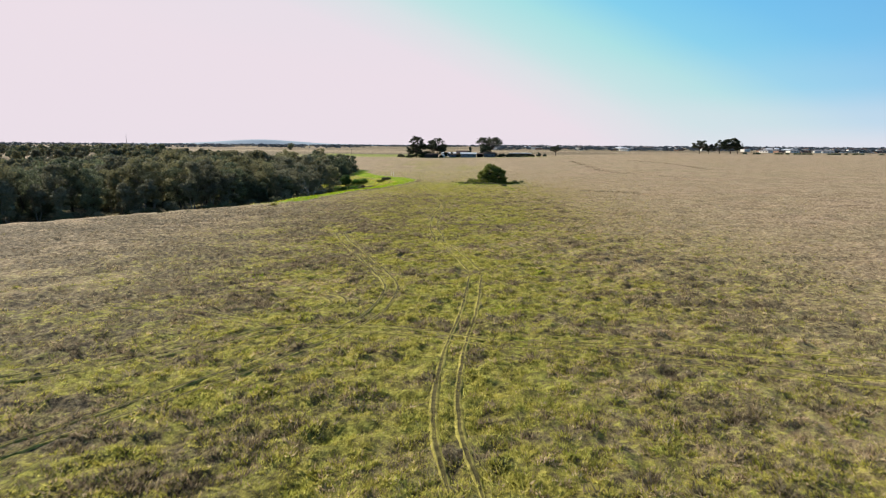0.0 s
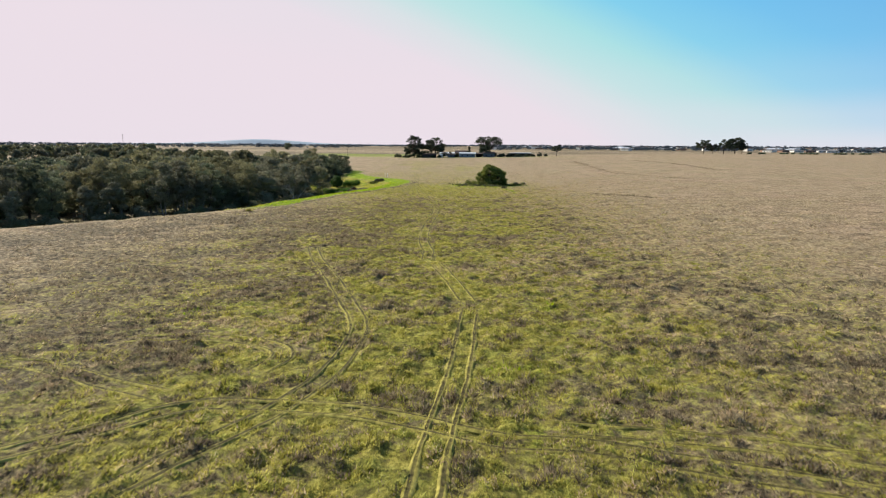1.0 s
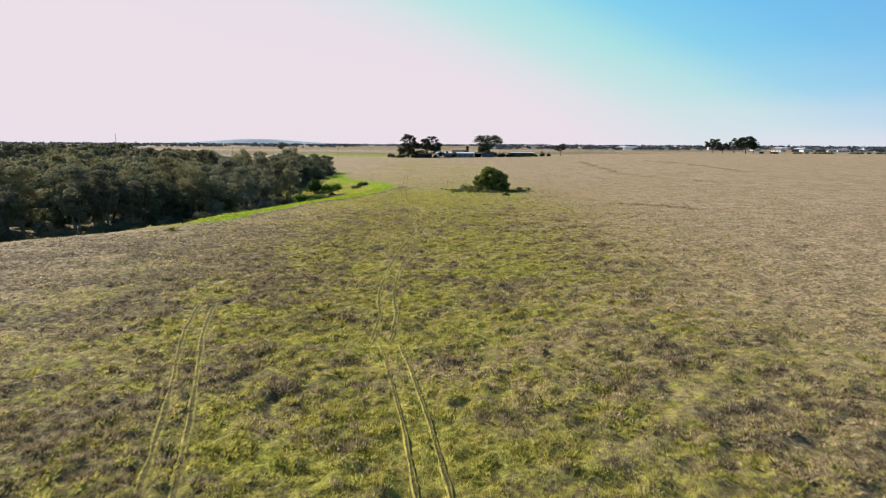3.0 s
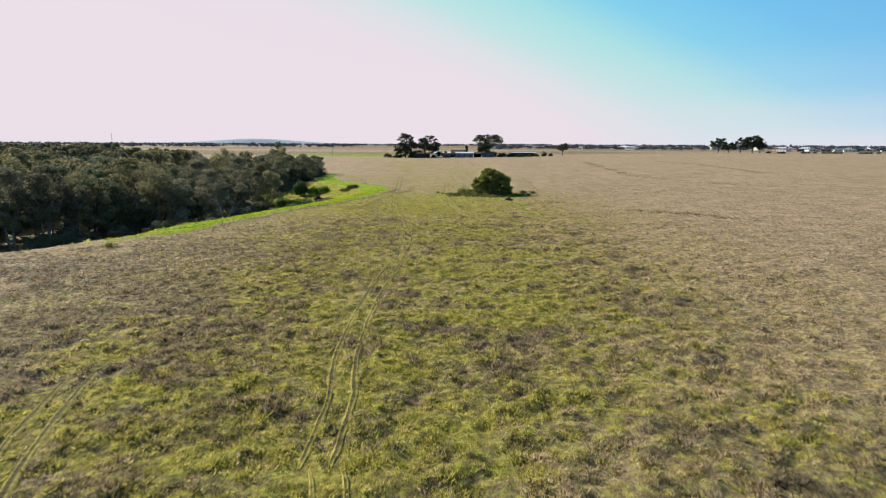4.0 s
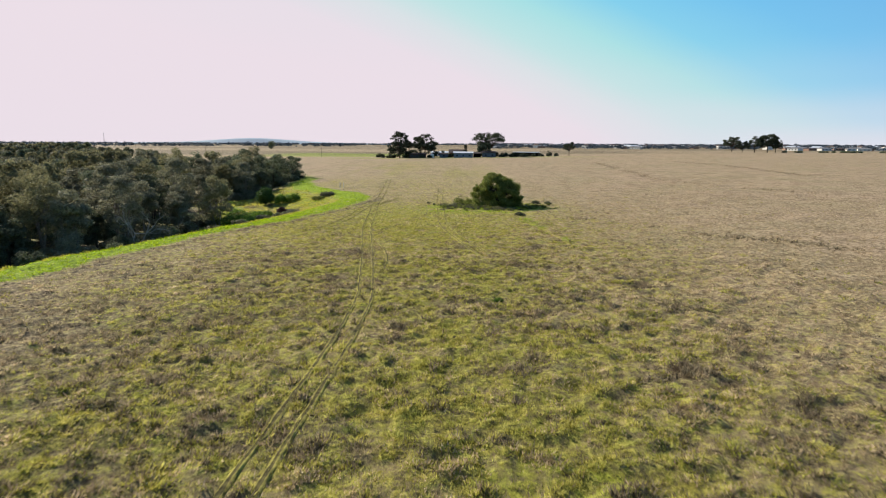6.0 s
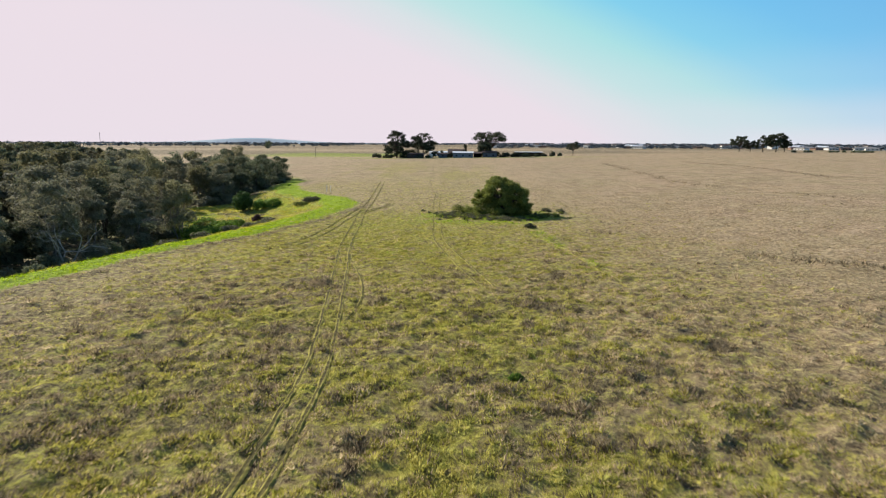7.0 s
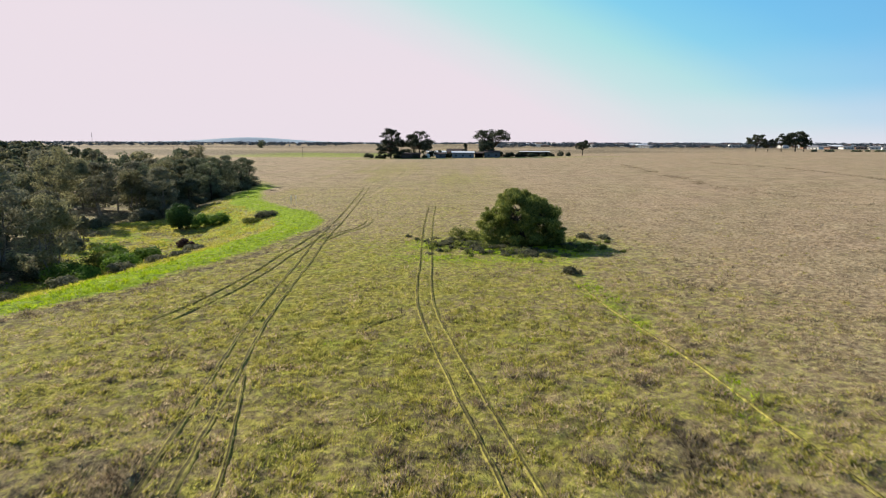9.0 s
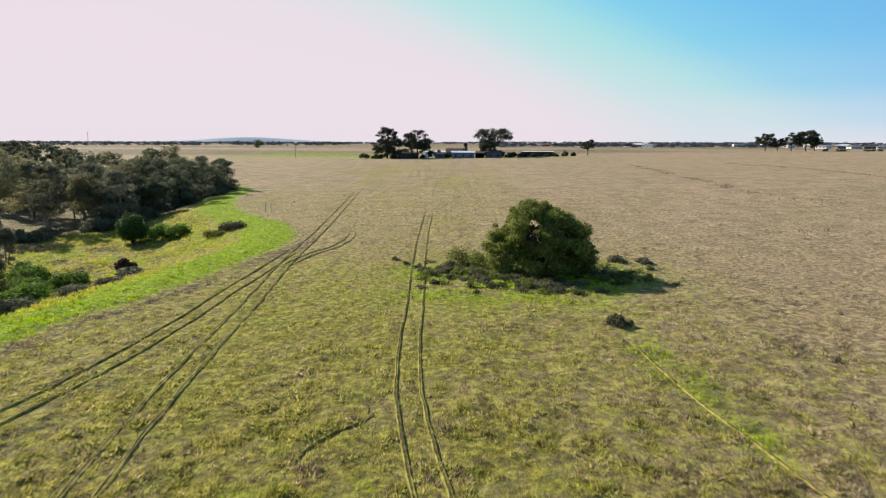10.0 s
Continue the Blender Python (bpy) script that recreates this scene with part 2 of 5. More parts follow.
def cover(x, y):
    """How much of the ground is green grass, dark weeds and lush grass, each 0 to 1."""
    x, y = np.asarray(x, float), np.asarray(y, float)
    wide = np.interp(y, [20, 60, 120, 170, 205, 230, 300], [46, 40, 31, 31, 30, 24, 12])
    mid = np.interp(y, [20, 60, 120, 180, 230], [2, 1, 2, 1, 2])
    g = np.exp(-(np.abs(x - mid) / wide) ** 2.2) * np.interp(y, [0, 60, 110, 150, 190, 215, 240, 265, 330], [0.92, 0.92, 0.88, 0.78, 0.74, 0.76, 0.52, 0.26, 0.12])
    g = np.clip(g * (0.1 + 1.25 * rough(x, y * 1.6, 12, 21) + 0.6 * rough(x, y * 1.3, 3.5, 23)), 0, 1)
    g = g * (1 - 0.4 * ss(6, 24, x) * (1 - ss(75, 110, y))) * (1 - 0.25 * ss(8, 20, x) * ss(75, 110, y) * (1 - ss(115, 145, y)))
    weed = 0.7 * ss(0.57, 0.80, rough(x, y * 1.8, 9, 33)) * np.interp(y, [0, 120, 160, 220, 300], [0.75, 0.65, 0.5, 0.15, 0.08]) * np.exp(-(np.abs(x - mid) / (wide * 1.5)) ** 4)
    weed = weed * (1 - 0.85 * np.exp(-(((x + 10) / 9) ** 2 + ((y - 47) / 7) ** 2))) + 0.22 * ss(6, 22, x) * (1 - ss(70, 100, y)) * ss(0.35, 0.6, rough(x, y * 1.6, 5, 45))
    weed = np.maximum(weed, 0.8 * ss(2, -16, x) * (1 - ss(120, 160, y)) * ss(0.38, 0.6, rough(x + 0.5 * y, y * 1.3 - 0.6 * x, 7.5, 49)))
    weed = weed * (1 - 0.55 * ss(8, 20, x) * ss(60, 110, y))
    weed = np.maximum(weed, 0.5 * ss(0.60, 0.70, rough(x, y * 1.5, 3.2, 147)) * (1 - ss(22, 34, np.abs(x - 2))) * (1 - ss(180, 240, y)))
    g = np.maximum(g, 0.5 * np.exp(-((x + 9) / 34) ** 4) * ss(225, 262, y) * (1 - ss(380, 540, y)) * ss(0.2, 0.75, rough(x * 1.1, y * 0.2, 9, 151)))
    for px, py, a, b in PATCHES:
        d = ((x - px) / a) ** 2 + ((y - py) / b) ** 2
        weed = np.maximum(weed, np.exp(-d * 0.8) * ss(0.3, 0.58, rough(x, y, 2.2, 41)) * 0.9)
    weed = np.maximum(weed, np.interp(y, [0, 150, 190], [0.35, 0.3, 0.2]) * ss(0.66, 0.76, rough(x, y, 2.4, 43)) * (1 - ss(250, 330, y)))
    weed = weed * (1 - 0.6 * ss(180, 205, y))
    g = np.maximum(g, 0.9 * np.exp(-(np.abs(x + 3) / 31) ** 2.5) * ss(145, 205, y) * (1 - 0.65 * ss(222, 268, y)) * (1 - ss(300, 420, y)) * (0.7 + 0.6 * rough(x, y, 6, 153)))
    ins = inside(x, y)
    rim = 0.75 * np.exp(-((ins + 1.0) / 0.9) ** 2) * ss(0.25, 0.5, rough(x, y, 3, 47)) * (1 - ss(255, 275, y))
    lush = ss(-0.3, 1.2, ins) * (1 - 0.85 * ss(0, 3.5, ins - np.interp(y, [150, 205, 232, 250], [9, 13, 11, 5.5]))) * (1 - ss(330, 380, y)) * (1 - 0.75 * ss(16, 26, ins))
    flat_rough = ss(6, 10, ins) * ss(0.42, 0.58, rough(x, y, 5, 57)) * 0.62 * (1 - ss(330, 380, y))
    lush = np.maximum(lush, flat_rough)
    ring = np.exp(-(((x - 14.5) / 13) ** 2 + ((y - 236) / 9.5) ** 2) ** 1.5)
    lush = np.maximum(lush, ring * ss(0.2, 0.5, rough(x, y, 6, 51)))
    line = np.exp(-((x - 21.5 - (212 - y) * 0.09) / 1.3) ** 2) * ss(178, 194, y) * (1 - ss(220, 226, y))
    lush = np.maximum(lush, line * 0.45 * ss(0.3, 0.6, rough(x, y, 5, 61)))
    lush = np.maximum(lush, 0.16 * ss(0.66, 0.8, rough(x, y * 1.5, 7, 81)) * g)
    pad = ss(-20, -40, x) * ss(-190, -130, x) * ss(590, 610, y) * (1 - ss(720, 760, y + 0.35 * x)) * 0.5
    verge = np.exp(-((y - 585 - 0.02 * x) / 6) ** 2) * ss(120, 60, x) * ss(-330, -250, x) * 0.3
    yard = 0.8 * np.exp(-(((x - 20) / 85) ** 4 + ((y - 541) / 7) ** 2))
    lush = np.maximum(np.maximum(lush, yard), np.maximum(pad, verge))
    litter = ss(-4, 3, np.interp(y, WOOD_Y, WOOD_X) - x) * (1 - ss(350, 380, y)) * (0.6 + 0.4 * value_noise(x, y, 5, 77))
    lush = lush * (1 - litter) * (1 - (1 - ss(154, 174, y)) * ss(-4, -1, ins))
    brink = np.interp(y, [130, 165], [1.0, 0.45]) * np.exp(-((ins + 14) / 22) ** 2) * (1 - ss(150, 205, y)) * ss(0.2, 0.6, rough(x, y * 1.7, 8, 87))
    clumps = 0.6 * ss(0.58, 0.66, rough(x, y, 4, 89)) * ss(7, 11, ins)
    fields = ss(600, 700, y) * (0.2 + 0.6 * ss(0.4, 0.6, value_noise(x, y * 2.2, 420, 99)))
    weed = np.clip(np.maximum(np.maximum(np.maximum(weed, brink) * (1 - ss(0, 2, ins)), litter), np.maximum(np.maximum(clumps, fields), rim)), 0, 1)
    flat_green = 1.1 * ss(6, 10, ins) * (1 - ss(300, 350, y)) * (0.45 + 0.5 * value_noise(x, y, 7, 58)) * (1 - litter)
    return np.clip(g * (1 - ss(0, 2, ins)) + flat_green, 0, 1), weed, np.clip(lush, 0, 1)


# ---------------------------------------------------------------- materials


def ramp(nodes, stops):
    r = nodes.new("ShaderNodeValToRGB")
    while len(r.color_ramp.elements) < len(stops):
        r.color_ramp.elements.new(0.5)
    for e, (p, c) in zip(r.color_ramp.elements, stops):
        e.position, e.color = p, (*c, 1)
    return r


class Mat:
    """A node material with short ways to add noise, ramps, mixes and bump."""

    def __init__(self, name, roughness=0.9, metallic=0.0, specular=0.2):
        self.m = bpy.data.materials.new(name)
        self.m.use_nodes = True
        self.n, self.l = self.m.node_tree.nodes, self.m.node_tree.links
        self.b = self.n["Principled BSDF"]
        self.b.inputs["Roughness"].default_value = roughness
        self.b.inputs["Metallic"].default_value = metallic
        self.b.inputs["Specular IOR Level"].default_value = specular
        self.co = self.n.new("ShaderNodeTexCoord").outputs["Object"]

    def noise(self, scale, detail=4.0, stretch=None, rough=0.6):
        t = self.n.new("ShaderNodeTexNoise")
        t.inputs["Scale"].default_value, t.inputs["Detail"].default_value, t.inputs["Roughness"].default_value = scale, detail, rough
        if stretch:
            mp = self.n.new("ShaderNodeMapping")
            mp.inputs["Scale"].default_value = stretch
            self.l.new(self.co, mp.inputs["Vector"])
            self.l.new(mp.outputs["Vector"], t.inputs["Vector"])
        else:
            self.l.new(self.co, t.inputs["Vector"])
        return t.outputs["Fac"]

    def ramp(self, fac, *stops):
        r = ramp(self.n, stops)
        self.l.new(fac, r.inputs["Fac"])
        return r.outputs["Color"]

    def mix(self, fac, a, b, mode="MIX"):
        x = self.n.new("ShaderNodeMix")
        x.data_type, x.blend_type = "RGBA", mode
        for k, v in ((0, fac), (6, a), (7, b)):
            if isinstance(v, bpy.types.NodeSocket):
                self.l.new(v, x.inputs[k])
            else:
                x.inputs[k].default_value = v if k == 0 else (*v, 1)
        return x.outputs[2]

    def math(self, op, a, b=0.0):
        x = self.n.new("ShaderNodeMath")
        x.operation, x.use_clamp = op, True
        for sock, v in ((x.inputs[0], a), (x.inputs[1], b)):
            if isinstance(v, bpy.types.NodeSocket):
                self.l.new(v, sock)
            else:
                sock.default_value = v
        return x.outputs[0]

    def free(self, op, a, b=0.0):
        """math() without the clamp."""
        out = self.math(op, a, b)
        out.node.use_clamp = False
        return out

    def attr(self, name):
        a = self.n.new("ShaderNodeAttribute")
        a.attribute_name = name
        return a

    def island(self):
        return self.n.new("ShaderNodeNewGeometry").outputs["Random Per Island"]

    def random(self):
        return self.n.new("ShaderNodeObjectInfo").outputs["Random"]

    def colour(self, c):
        if isinstance(c, bpy.types.NodeSocket):
            self.l.new(c, self.b.inputs["Base Color"])
        else:
            self.b.inputs["Base Color"].default_value = (*c, 1)
        return self

    def bump(self, h, strength=0.5, distance=0.05):
        k = self.n.new("ShaderNodeBump")
        k.inputs["Strength"].default_value, k.inputs["Distance"].default_value = strength, distance
        self.l.new(h, k.inputs["Height"])
        self.l.new(k.outputs["Normal"], self.b.inputs["Normal"])
        return self

    def leafy(self, colour, share=0.3):
        """Let part of the light through, as thin leaves do."""
        t = self.n.new("ShaderNodeBsdfTranslucent")
        x = self.n.new("ShaderNodeMixShader")
        x.inputs[0].default_value = share
        self.l.new(colour, t.inputs["Color"])
        self.l.new(self.b.outputs[0], x.inputs[1])
        self.l.new(t.outputs[0], x.inputs[2])
        self.l.new(x.outputs[0], self.n["Material Output"].inputs["Surface"])
        return self


def ground_material():
    m = Mat("paddock", 0.95, 0, 0.1)
    cov = m.attr("cover")
    sep = m.n.new("ShaderNodeSeparateColor")
    m.l.new(cov.outputs["Color"], sep.inputs[0])
    green, weed, lush = sep.outputs[0], sep.outputs[1], sep.outputs[2]
    fine, clump, mid, big = m.noise(7.0, 5, None, 0.8), m.noise(1.9, 4, None, 0.7), m.noise(0.7, 5), m.noise(0.045, 4)
    rows = m.noise(0.5, 3, (1.0, 0.02, 1.0))
    grain = m.free("ADD", m.free("MULTIPLY", fine, 0.3), m.free("MULTIPLY", clump, 0.7))
    tan = m.ramp(grain, (0.37, (0.128, 0.092, 0.057)), (0.5, (0.333, 0.249, 0.163)), (0.62, (0.59, 0.453, 0.318)))
    tan = m.mix(m.ramp(big, (0.35, (0, 0, 0)), (0.7, (1, 1, 1))), tan, m.mix(1.0, tan, (0.86, 0.94, 0.84), "MULTIPLY"))
    tan = m.mix(0.15, tan, m.ramp(rows, (0.35, (0.275, 0.196, 0.114)), (0.65, (0.465, 0.34, 0.207))))
    tan = m.mix(1.0, tan, m.ramp(m.noise(0.24, 5), (0.36, (0.78, 0.77, 0.75)), (0.62, (1.08, 1.07, 1.05))), "MULTIPLY")
    grn = m.ramp(grain, (0.37, (0.07, 0.065, 0.012)), (0.5, (0.235, 0.213, 0.04)), (0.62, (0.455, 0.402, 0.098)))
    grn = m.mix(m.ramp(m.noise(0.33, 4), (0.42, (0, 0, 0)), (0.62, (0.75, 0.75, 0.75))), grn, m.mix(1.0, grn, (0.86, 0.98, 0.9), "MULTIPLY"))
    wd = m.ramp(grain, (0.37, (0.034, 0.026, 0.016)), (0.5, (0.142, 0.114, 0.07)), (0.63, (0.30, 0.245, 0.155)))
    lsh = m.ramp(grain, (0.36, (0.065, 0.11, 0.004)), (0.5, (0.19, 0.285, 0.007)), (0.63, (0.36, 0.45, 0.018)))
    c = tan
    speck = m.free("SUBTRACT", m.free("ADD", m.free("MULTIPLY", clump, 0.6), m.free("MULTIPLY", mid, 0.4)), 0.5)
    for amount, other, sign in ((green, grn, 5.0), (weed, wd, -4.5), (lush, lsh, 3.5)):
        window = m.free("MULTIPLY", amount, m.free("SUBTRACT", 1.15, amount))
        f = m.math("ADD", amount, m.free("MULTIPLY", m.free("MULTIPLY", speck, sign), m.free("MULTIPLY", window, 3.0)))
        c = m.mix(f, c, other)
    m.colour(c)
    m.bump(m.free("ADD", m.free("MULTIPLY", fine, 0.35), m.free("MULTIPLY", clump, 0.65)), 1.0, 0.45)
    return m.m


def blade_material(name, dark, main, light, other, share=0.5):
    """Grass blades: clumps of their own shade, with some of another kind among them."""
    m = Mat(name, 0.8, 0, 0.15)
    v = m.free("ADD", m.free("MULTIPLY", m.free("SUBTRACT", m.noise(1.9, 4, None, 0.7), 0.5), 3.6), m.free("ADD", m.free("MULTIPLY", m.island(), 0.35), 0.36))
    c = m.ramp(v, (0.0, dark), (0.5, main), (1.0, light))
    c = m.mix(m.ramp(m.noise(0.9, 4), (0.44, (0, 0, 0)), (0.62, (0.8, 0.8, 0.8))), c, m.mix(1.0, c, other, "MULTIPLY"))
    m.colour(c).leafy(c, share)
    return m.m


def foliage_material(name, dark, main, light, share=0.25):
    m = Mat(name, 0.75, 0, 0.25)
    c = m.ramp(m.island(), (0.0, dark), (0.5, main), (1.0, light))
    c = m.mix(m.ramp(m.noise(0.35, 3), (0.35, (0, 0, 0)), (0.65, (0.4, 0.4, 0.4))), c, dark)
    c2 = m.n.new("ShaderNodeHueSaturation")
    m.l.new(c, c2.inputs["Color"])
    v = m.n.new("ShaderNodeMapRange")
    m.l.new(m.random(), v.inputs[0])
    v.inputs[3].default_value, v.inputs[4].default_value = 0.72, 1.25
    m.l.new(v.outputs[0], c2.inputs["Value"])
    m.colour(c2.outputs[0]).leafy(c2.outputs[0], share)
    return m.m


def bark_material(name, a, b):
    m = Mat(name, 0.9)
    n1 = m.noise(3.0, 5, (3.0, 3.0, 0.6))
    m.colour(m.ramp(n1, (0.3, a), (0.7, b))).bump(n1, 0.6, 0.05)
    return m.m


def plain_material(name, a, b, scale=2.0, roughness=0.7, metallic=0.0, stretch=None):
    m = Mat(name, roughness, metallic, 0.3)
    n1 = m.noise(scale, 5, stretch)
    m.colour(m.ramp(n1, (0.3, a), (0.7, b))).bump(n1, 0.3, 0.02)
    return m.m


def rut_material():
    m = Mat("wheel_rut_earth_shade", 0.95, 0, 0.1)
    u = m.attr("across").outputs["Fac"]
    n1 = m.noise(3.0, 6)
    # the dark middle is bare earth with the groove's shade put into its colour
    shaded_soil = m.ramp(n1, (0.35, (0.028, 0.024, 0.009)), (0.65, (0.115, 0.1, 0.036)))
    straw = m.ramp(n1, (0.35, (0.15, 0.134, 0.03)), (0.65, (0.38, 0.335, 0.085)))
    f = m.math("ADD", u, m.free("ADD", m.free("MULTIPLY", m.free("SUBTRACT", m.noise(1.3, 4), 0.5), 2.0), m.free("MULTIPLY", m.free("SUBTRACT", m.noise(0.13, 3), 0.565), 3.4)))
    m.colour(m.mix(f, shaded_soil, straw)).bump(n1, 0.8, 0.05)
    return m.m


GROUND = ground_material()
RUT = rut_material()
GUM = foliage_material("gum_leaves", (0.135, 0.131, 0.068), (0.205, 0.195, 0.10), (0.285, 0.262, 0.138), 0.46)
OAK = foliage_material("dark_leaves", (0.08, 0.094, 0.056), (0.13, 0.148, 0.085), (0.185, 0.203, 0.115), 0.43)
GREY = foliage_material("grey_leaves", (0.118, 0.118, 0.077), (0.178, 0.174, 0.112), (0.25, 0.24, 0.155), 0.43)
PEPPER = foliage_material("pepper_leaves", (0.07, 0.093, 0.02), (0.175, 0.205, 0.045), (0.34, 0.345, 0.085), 0.5)
FRESH = foliage_material("fresh_leaves", (0.045, 0.10, 0.013), (0.125, 0.215, 0.028), (0.23, 0.34, 0.05), 0.42)
RUST = foliage_material("rusty_leaves", (0.03, 0.014, 0.014), (0.07, 0.035, 0.03), (0.12, 0.07, 0.05))
SCRUB = foliage_material("scrub", (0.06, 0.062, 0.034), (0.13, 0.13, 0.072), (0.23, 0.22, 0.13), 0.35)
DEEP = foliage_material("deep_green_leaves", (0.02, 0.027, 0.015), (0.045, 0.056, 0.03), (0.10, 0.11, 0.06), 0.25)
# slate blue: the distant trees' haze is painted into their leaf colour
HAZYLEAF = foliage_material("hazed_far_leaves", (0.04, 0.055, 0.072), (0.066, 0.088, 0.112), (0.105, 0.13, 0.155))
BARK = bark_material("bark", (0.08, 0.065, 0.05), (0.30, 0.27, 0.22))
DARKBARK = bark_material("dark_bark", (0.03, 0.024, 0.018), (0.10, 0.08, 0.06))
DRYG = blade_material("dry_grass", (0.25, 0.18, 0.105), (0.47, 0.355, 0.22), (0.66, 0.525, 0.345), (0.9, 0.96, 0.8))
GRNG = blade_material("green_grass", (0.18, 0.165, 0.028), (0.378, 0.34, 0.074), (0.595, 0.525, 0.155), (0.88, 1.0, 0.86))
STRAW = blade_material("yellow_straw", (0.28, 0.24, 0.075), (0.48, 0.42, 0.13), (0.64, 0.56, 0.21), (0.95, 1.0, 0.8))
RANK = blade_material("rank_grass", (0.24, 0.23, 0.03), (0.45, 0.425, 0.06), (0.62, 0.57, 0.12), (1.05, 0.95, 0.9))
LUSHG = blade_material("lush_grass", (0.12, 0.19, 0.006), (0.27, 0.40, 0.011), (0.42, 0.54, 0.025), (1.15, 0.98, 0.9))
WEEDG = blade_material("weed_stalks", (0.07, 0.055, 0.034), (0.20, 0.163, 0.10), (0.39, 0.325, 0.205), (1.0, 0.9, 0.95))
IRON = plain_material("corrugated_iron", (0.55, 0.57, 0.60), (0.72, 0.74, 0.76), 0.8, 0.5, 0.2)
BLUEWALL = plain_material("blue_grey_sheeting", (0.11, 0.135, 0.165), (0.17, 0.20, 0.235), 0.8, 0.6)
DARKROOF = plain_material("brown_roof_tiles", (0.045, 0.032, 0.03), (0.09, 0.062, 0.055), 1.5, 0.8)
WALLS = plain_material("pale_render", (0.55, 0.52, 0.47), (0.72, 0.69, 0.63), 0.9, 0.85)
BRICKW = plain_material("brown_brick", (0.20, 0.12, 0.085), (0.32, 0.2, 0.14), 1.2, 0.9)
# near-black: the open shed's inner shade, put into its wall colour
DARKIN = plain_material("dark_shed_inside", (0.01, 0.01, 0.012), (0.03, 0.03, 0.033), 1.0, 0.9)
GLASSY = plain_material("window_glass", (0.02, 0.025, 0.03), (0.05, 0.06, 0.07), 1.0, 0.1)
POLEWOOD = plain_material("weathered_timber", (0.09, 0.075, 0.06), (0.2, 0.17, 0.14), 3.0, 0.9, 0, (6, 6, 0.6))
# pale blue of the distance haze, put into the hills' base colour
HAZYHILL = plain_material("hazed_far_hill", (0.20, 0.27, 0.34), (0.26, 0.33, 0.39), 0.004, 1.0)

# ---------------------------------------------------------------- mesh helpers


def mesh_of(name, verts, faces, material, smooth=False):
    me = bpy.data.meshes.new(name)
    if isinstance(faces, np.ndarray) and len(faces):
        verts = np.asarray(verts, np.float32)
        k = faces.shape[1]
        me.vertices.add(len(verts))
        me.vertices.foreach_set("co", verts.ravel())
        me.loops.add(faces.size)
        me.loops.foreach_set("vertex_index", faces.astype(np.int32).ravel())
        me.polygons.add(len(faces))
        me.polygons.foreach_set("loop_start", np.arange(0, faces.size, k, dtype=np.int32))
        me.polygons.foreach_set("loop_total", np.full(len(faces), k, np.int32))
        me.update(calc_edges=True)
    else:
        me.from_pydata([tuple(v) for v in verts], [], [tuple(f) for f in faces])
    me.materials.append(material)
    if smooth:
        me.polygons.foreach_set("use_smooth", np.ones(len(me.polygons), bool))
    return me


def under(name, me, parent, label=""):
    ob = new(name, me)
    ob.parent = parent
    if label:
        tagged(ob, label)
    return ob


def part(name, bm, material, parent, label=""):
    me = bpy.data.meshes.new(name)
    bm.to_mesh(me)
    bm.free()
    me.materials.append(material)
    return under(name, me, parent, label)


def box(bm, x0, x1, y0, y1, z0, z1, bevel=0.0):
    made = bmesh.ops.create_cube(bm, size=1.0)["verts"]
    for v in made:
        v.co = Vector(((x0 + x1) / 2 + v.co.x * (x1 - x0), (y0 + y1) / 2 + v.co.y * (y1 - y0), (z0 + z1) / 2 + v.co.z * (z1 - z0)))
    if bevel:
        edges = list({e for v in made for e in v.link_edges})
        bmesh.ops.bevel(bm, geom=edges, offset=bevel, segments=1, affect="EDGES")
    return bm


def tube(points, radii, sides=7):
    """Vertices and quads of a tapered limb along points."""
    pts = [Vector(p) for p in points]
    vs, fs = [], []
    for i, (p, r) in enumerate(zip(pts, radii)):
        d = (pts[min(i + 1, len(pts) - 1)] - pts[max(i - 1, 0)]).normalized()
        a = d.orthogonal().normalized()
        b = d.cross(a)
        for k in range(sides):
            q = 2 * math.pi * k / sides
            vs.append(p + (a * math.cos(q) + b * math.sin(q)) * r)
    for i in range(len(pts) - 1):
        for k in range(sides):
            n = (k + 1) % sides
            fs.append((i * sides + k, i * sides + n, (i + 1) * sides + n, (i + 1) * sides + k))
    return vs, fs


def leaves(rng, centres, sizes, count, length, width, droop=0.3, shell=0.55):
    """Pointed leaf sprays, as triangles, over lumps with those centres and half-sizes."""
    centres, sizes = np.asarray(centres, float), np.asarray(sizes, float)
    weight = (sizes[:, 0] * sizes[:, 2]) ** 1.0
    pick = rng.choice(len(centres), count, p=weight / weight.sum())
    d = rng.normal(size=(count, 3))
    d /= np.linalg.norm(d, axis=1)[:, None]
    r = shell + (1.08 - shell) * rng.random(count) ** 0.6
    c = centres[pick] + d * sizes[pick] * r[:, None]
    out = d * 1.0 + rng.normal(size=(count, 3)) * 0.45
    way = np.cross(out, rng.normal(size=(count, 3)))
    way /= np.linalg.norm(way, axis=1)[:, None] + 1e-9
    way[:, 2] -= droop
    way /= np.linalg.norm(way, axis=1)[:, None]
    side = np.cross(way, out)
    side /= np.linalg.norm(side, axis=1)[:, None] + 1e-9
    ln = length * (0.5 + rng.random(count))[:, None]
    wd = width * (0.5 + rng.random(count))[:, None]
    v = np.stack([c - way * ln * 0.3 + side * wd * 0.5, c - way * ln * 0.3 - side * wd * 0.5, c + way * ln * 0.7], 1).reshape(-1, 3)
    return v, np.arange(3 * count).reshape(-1, 3)


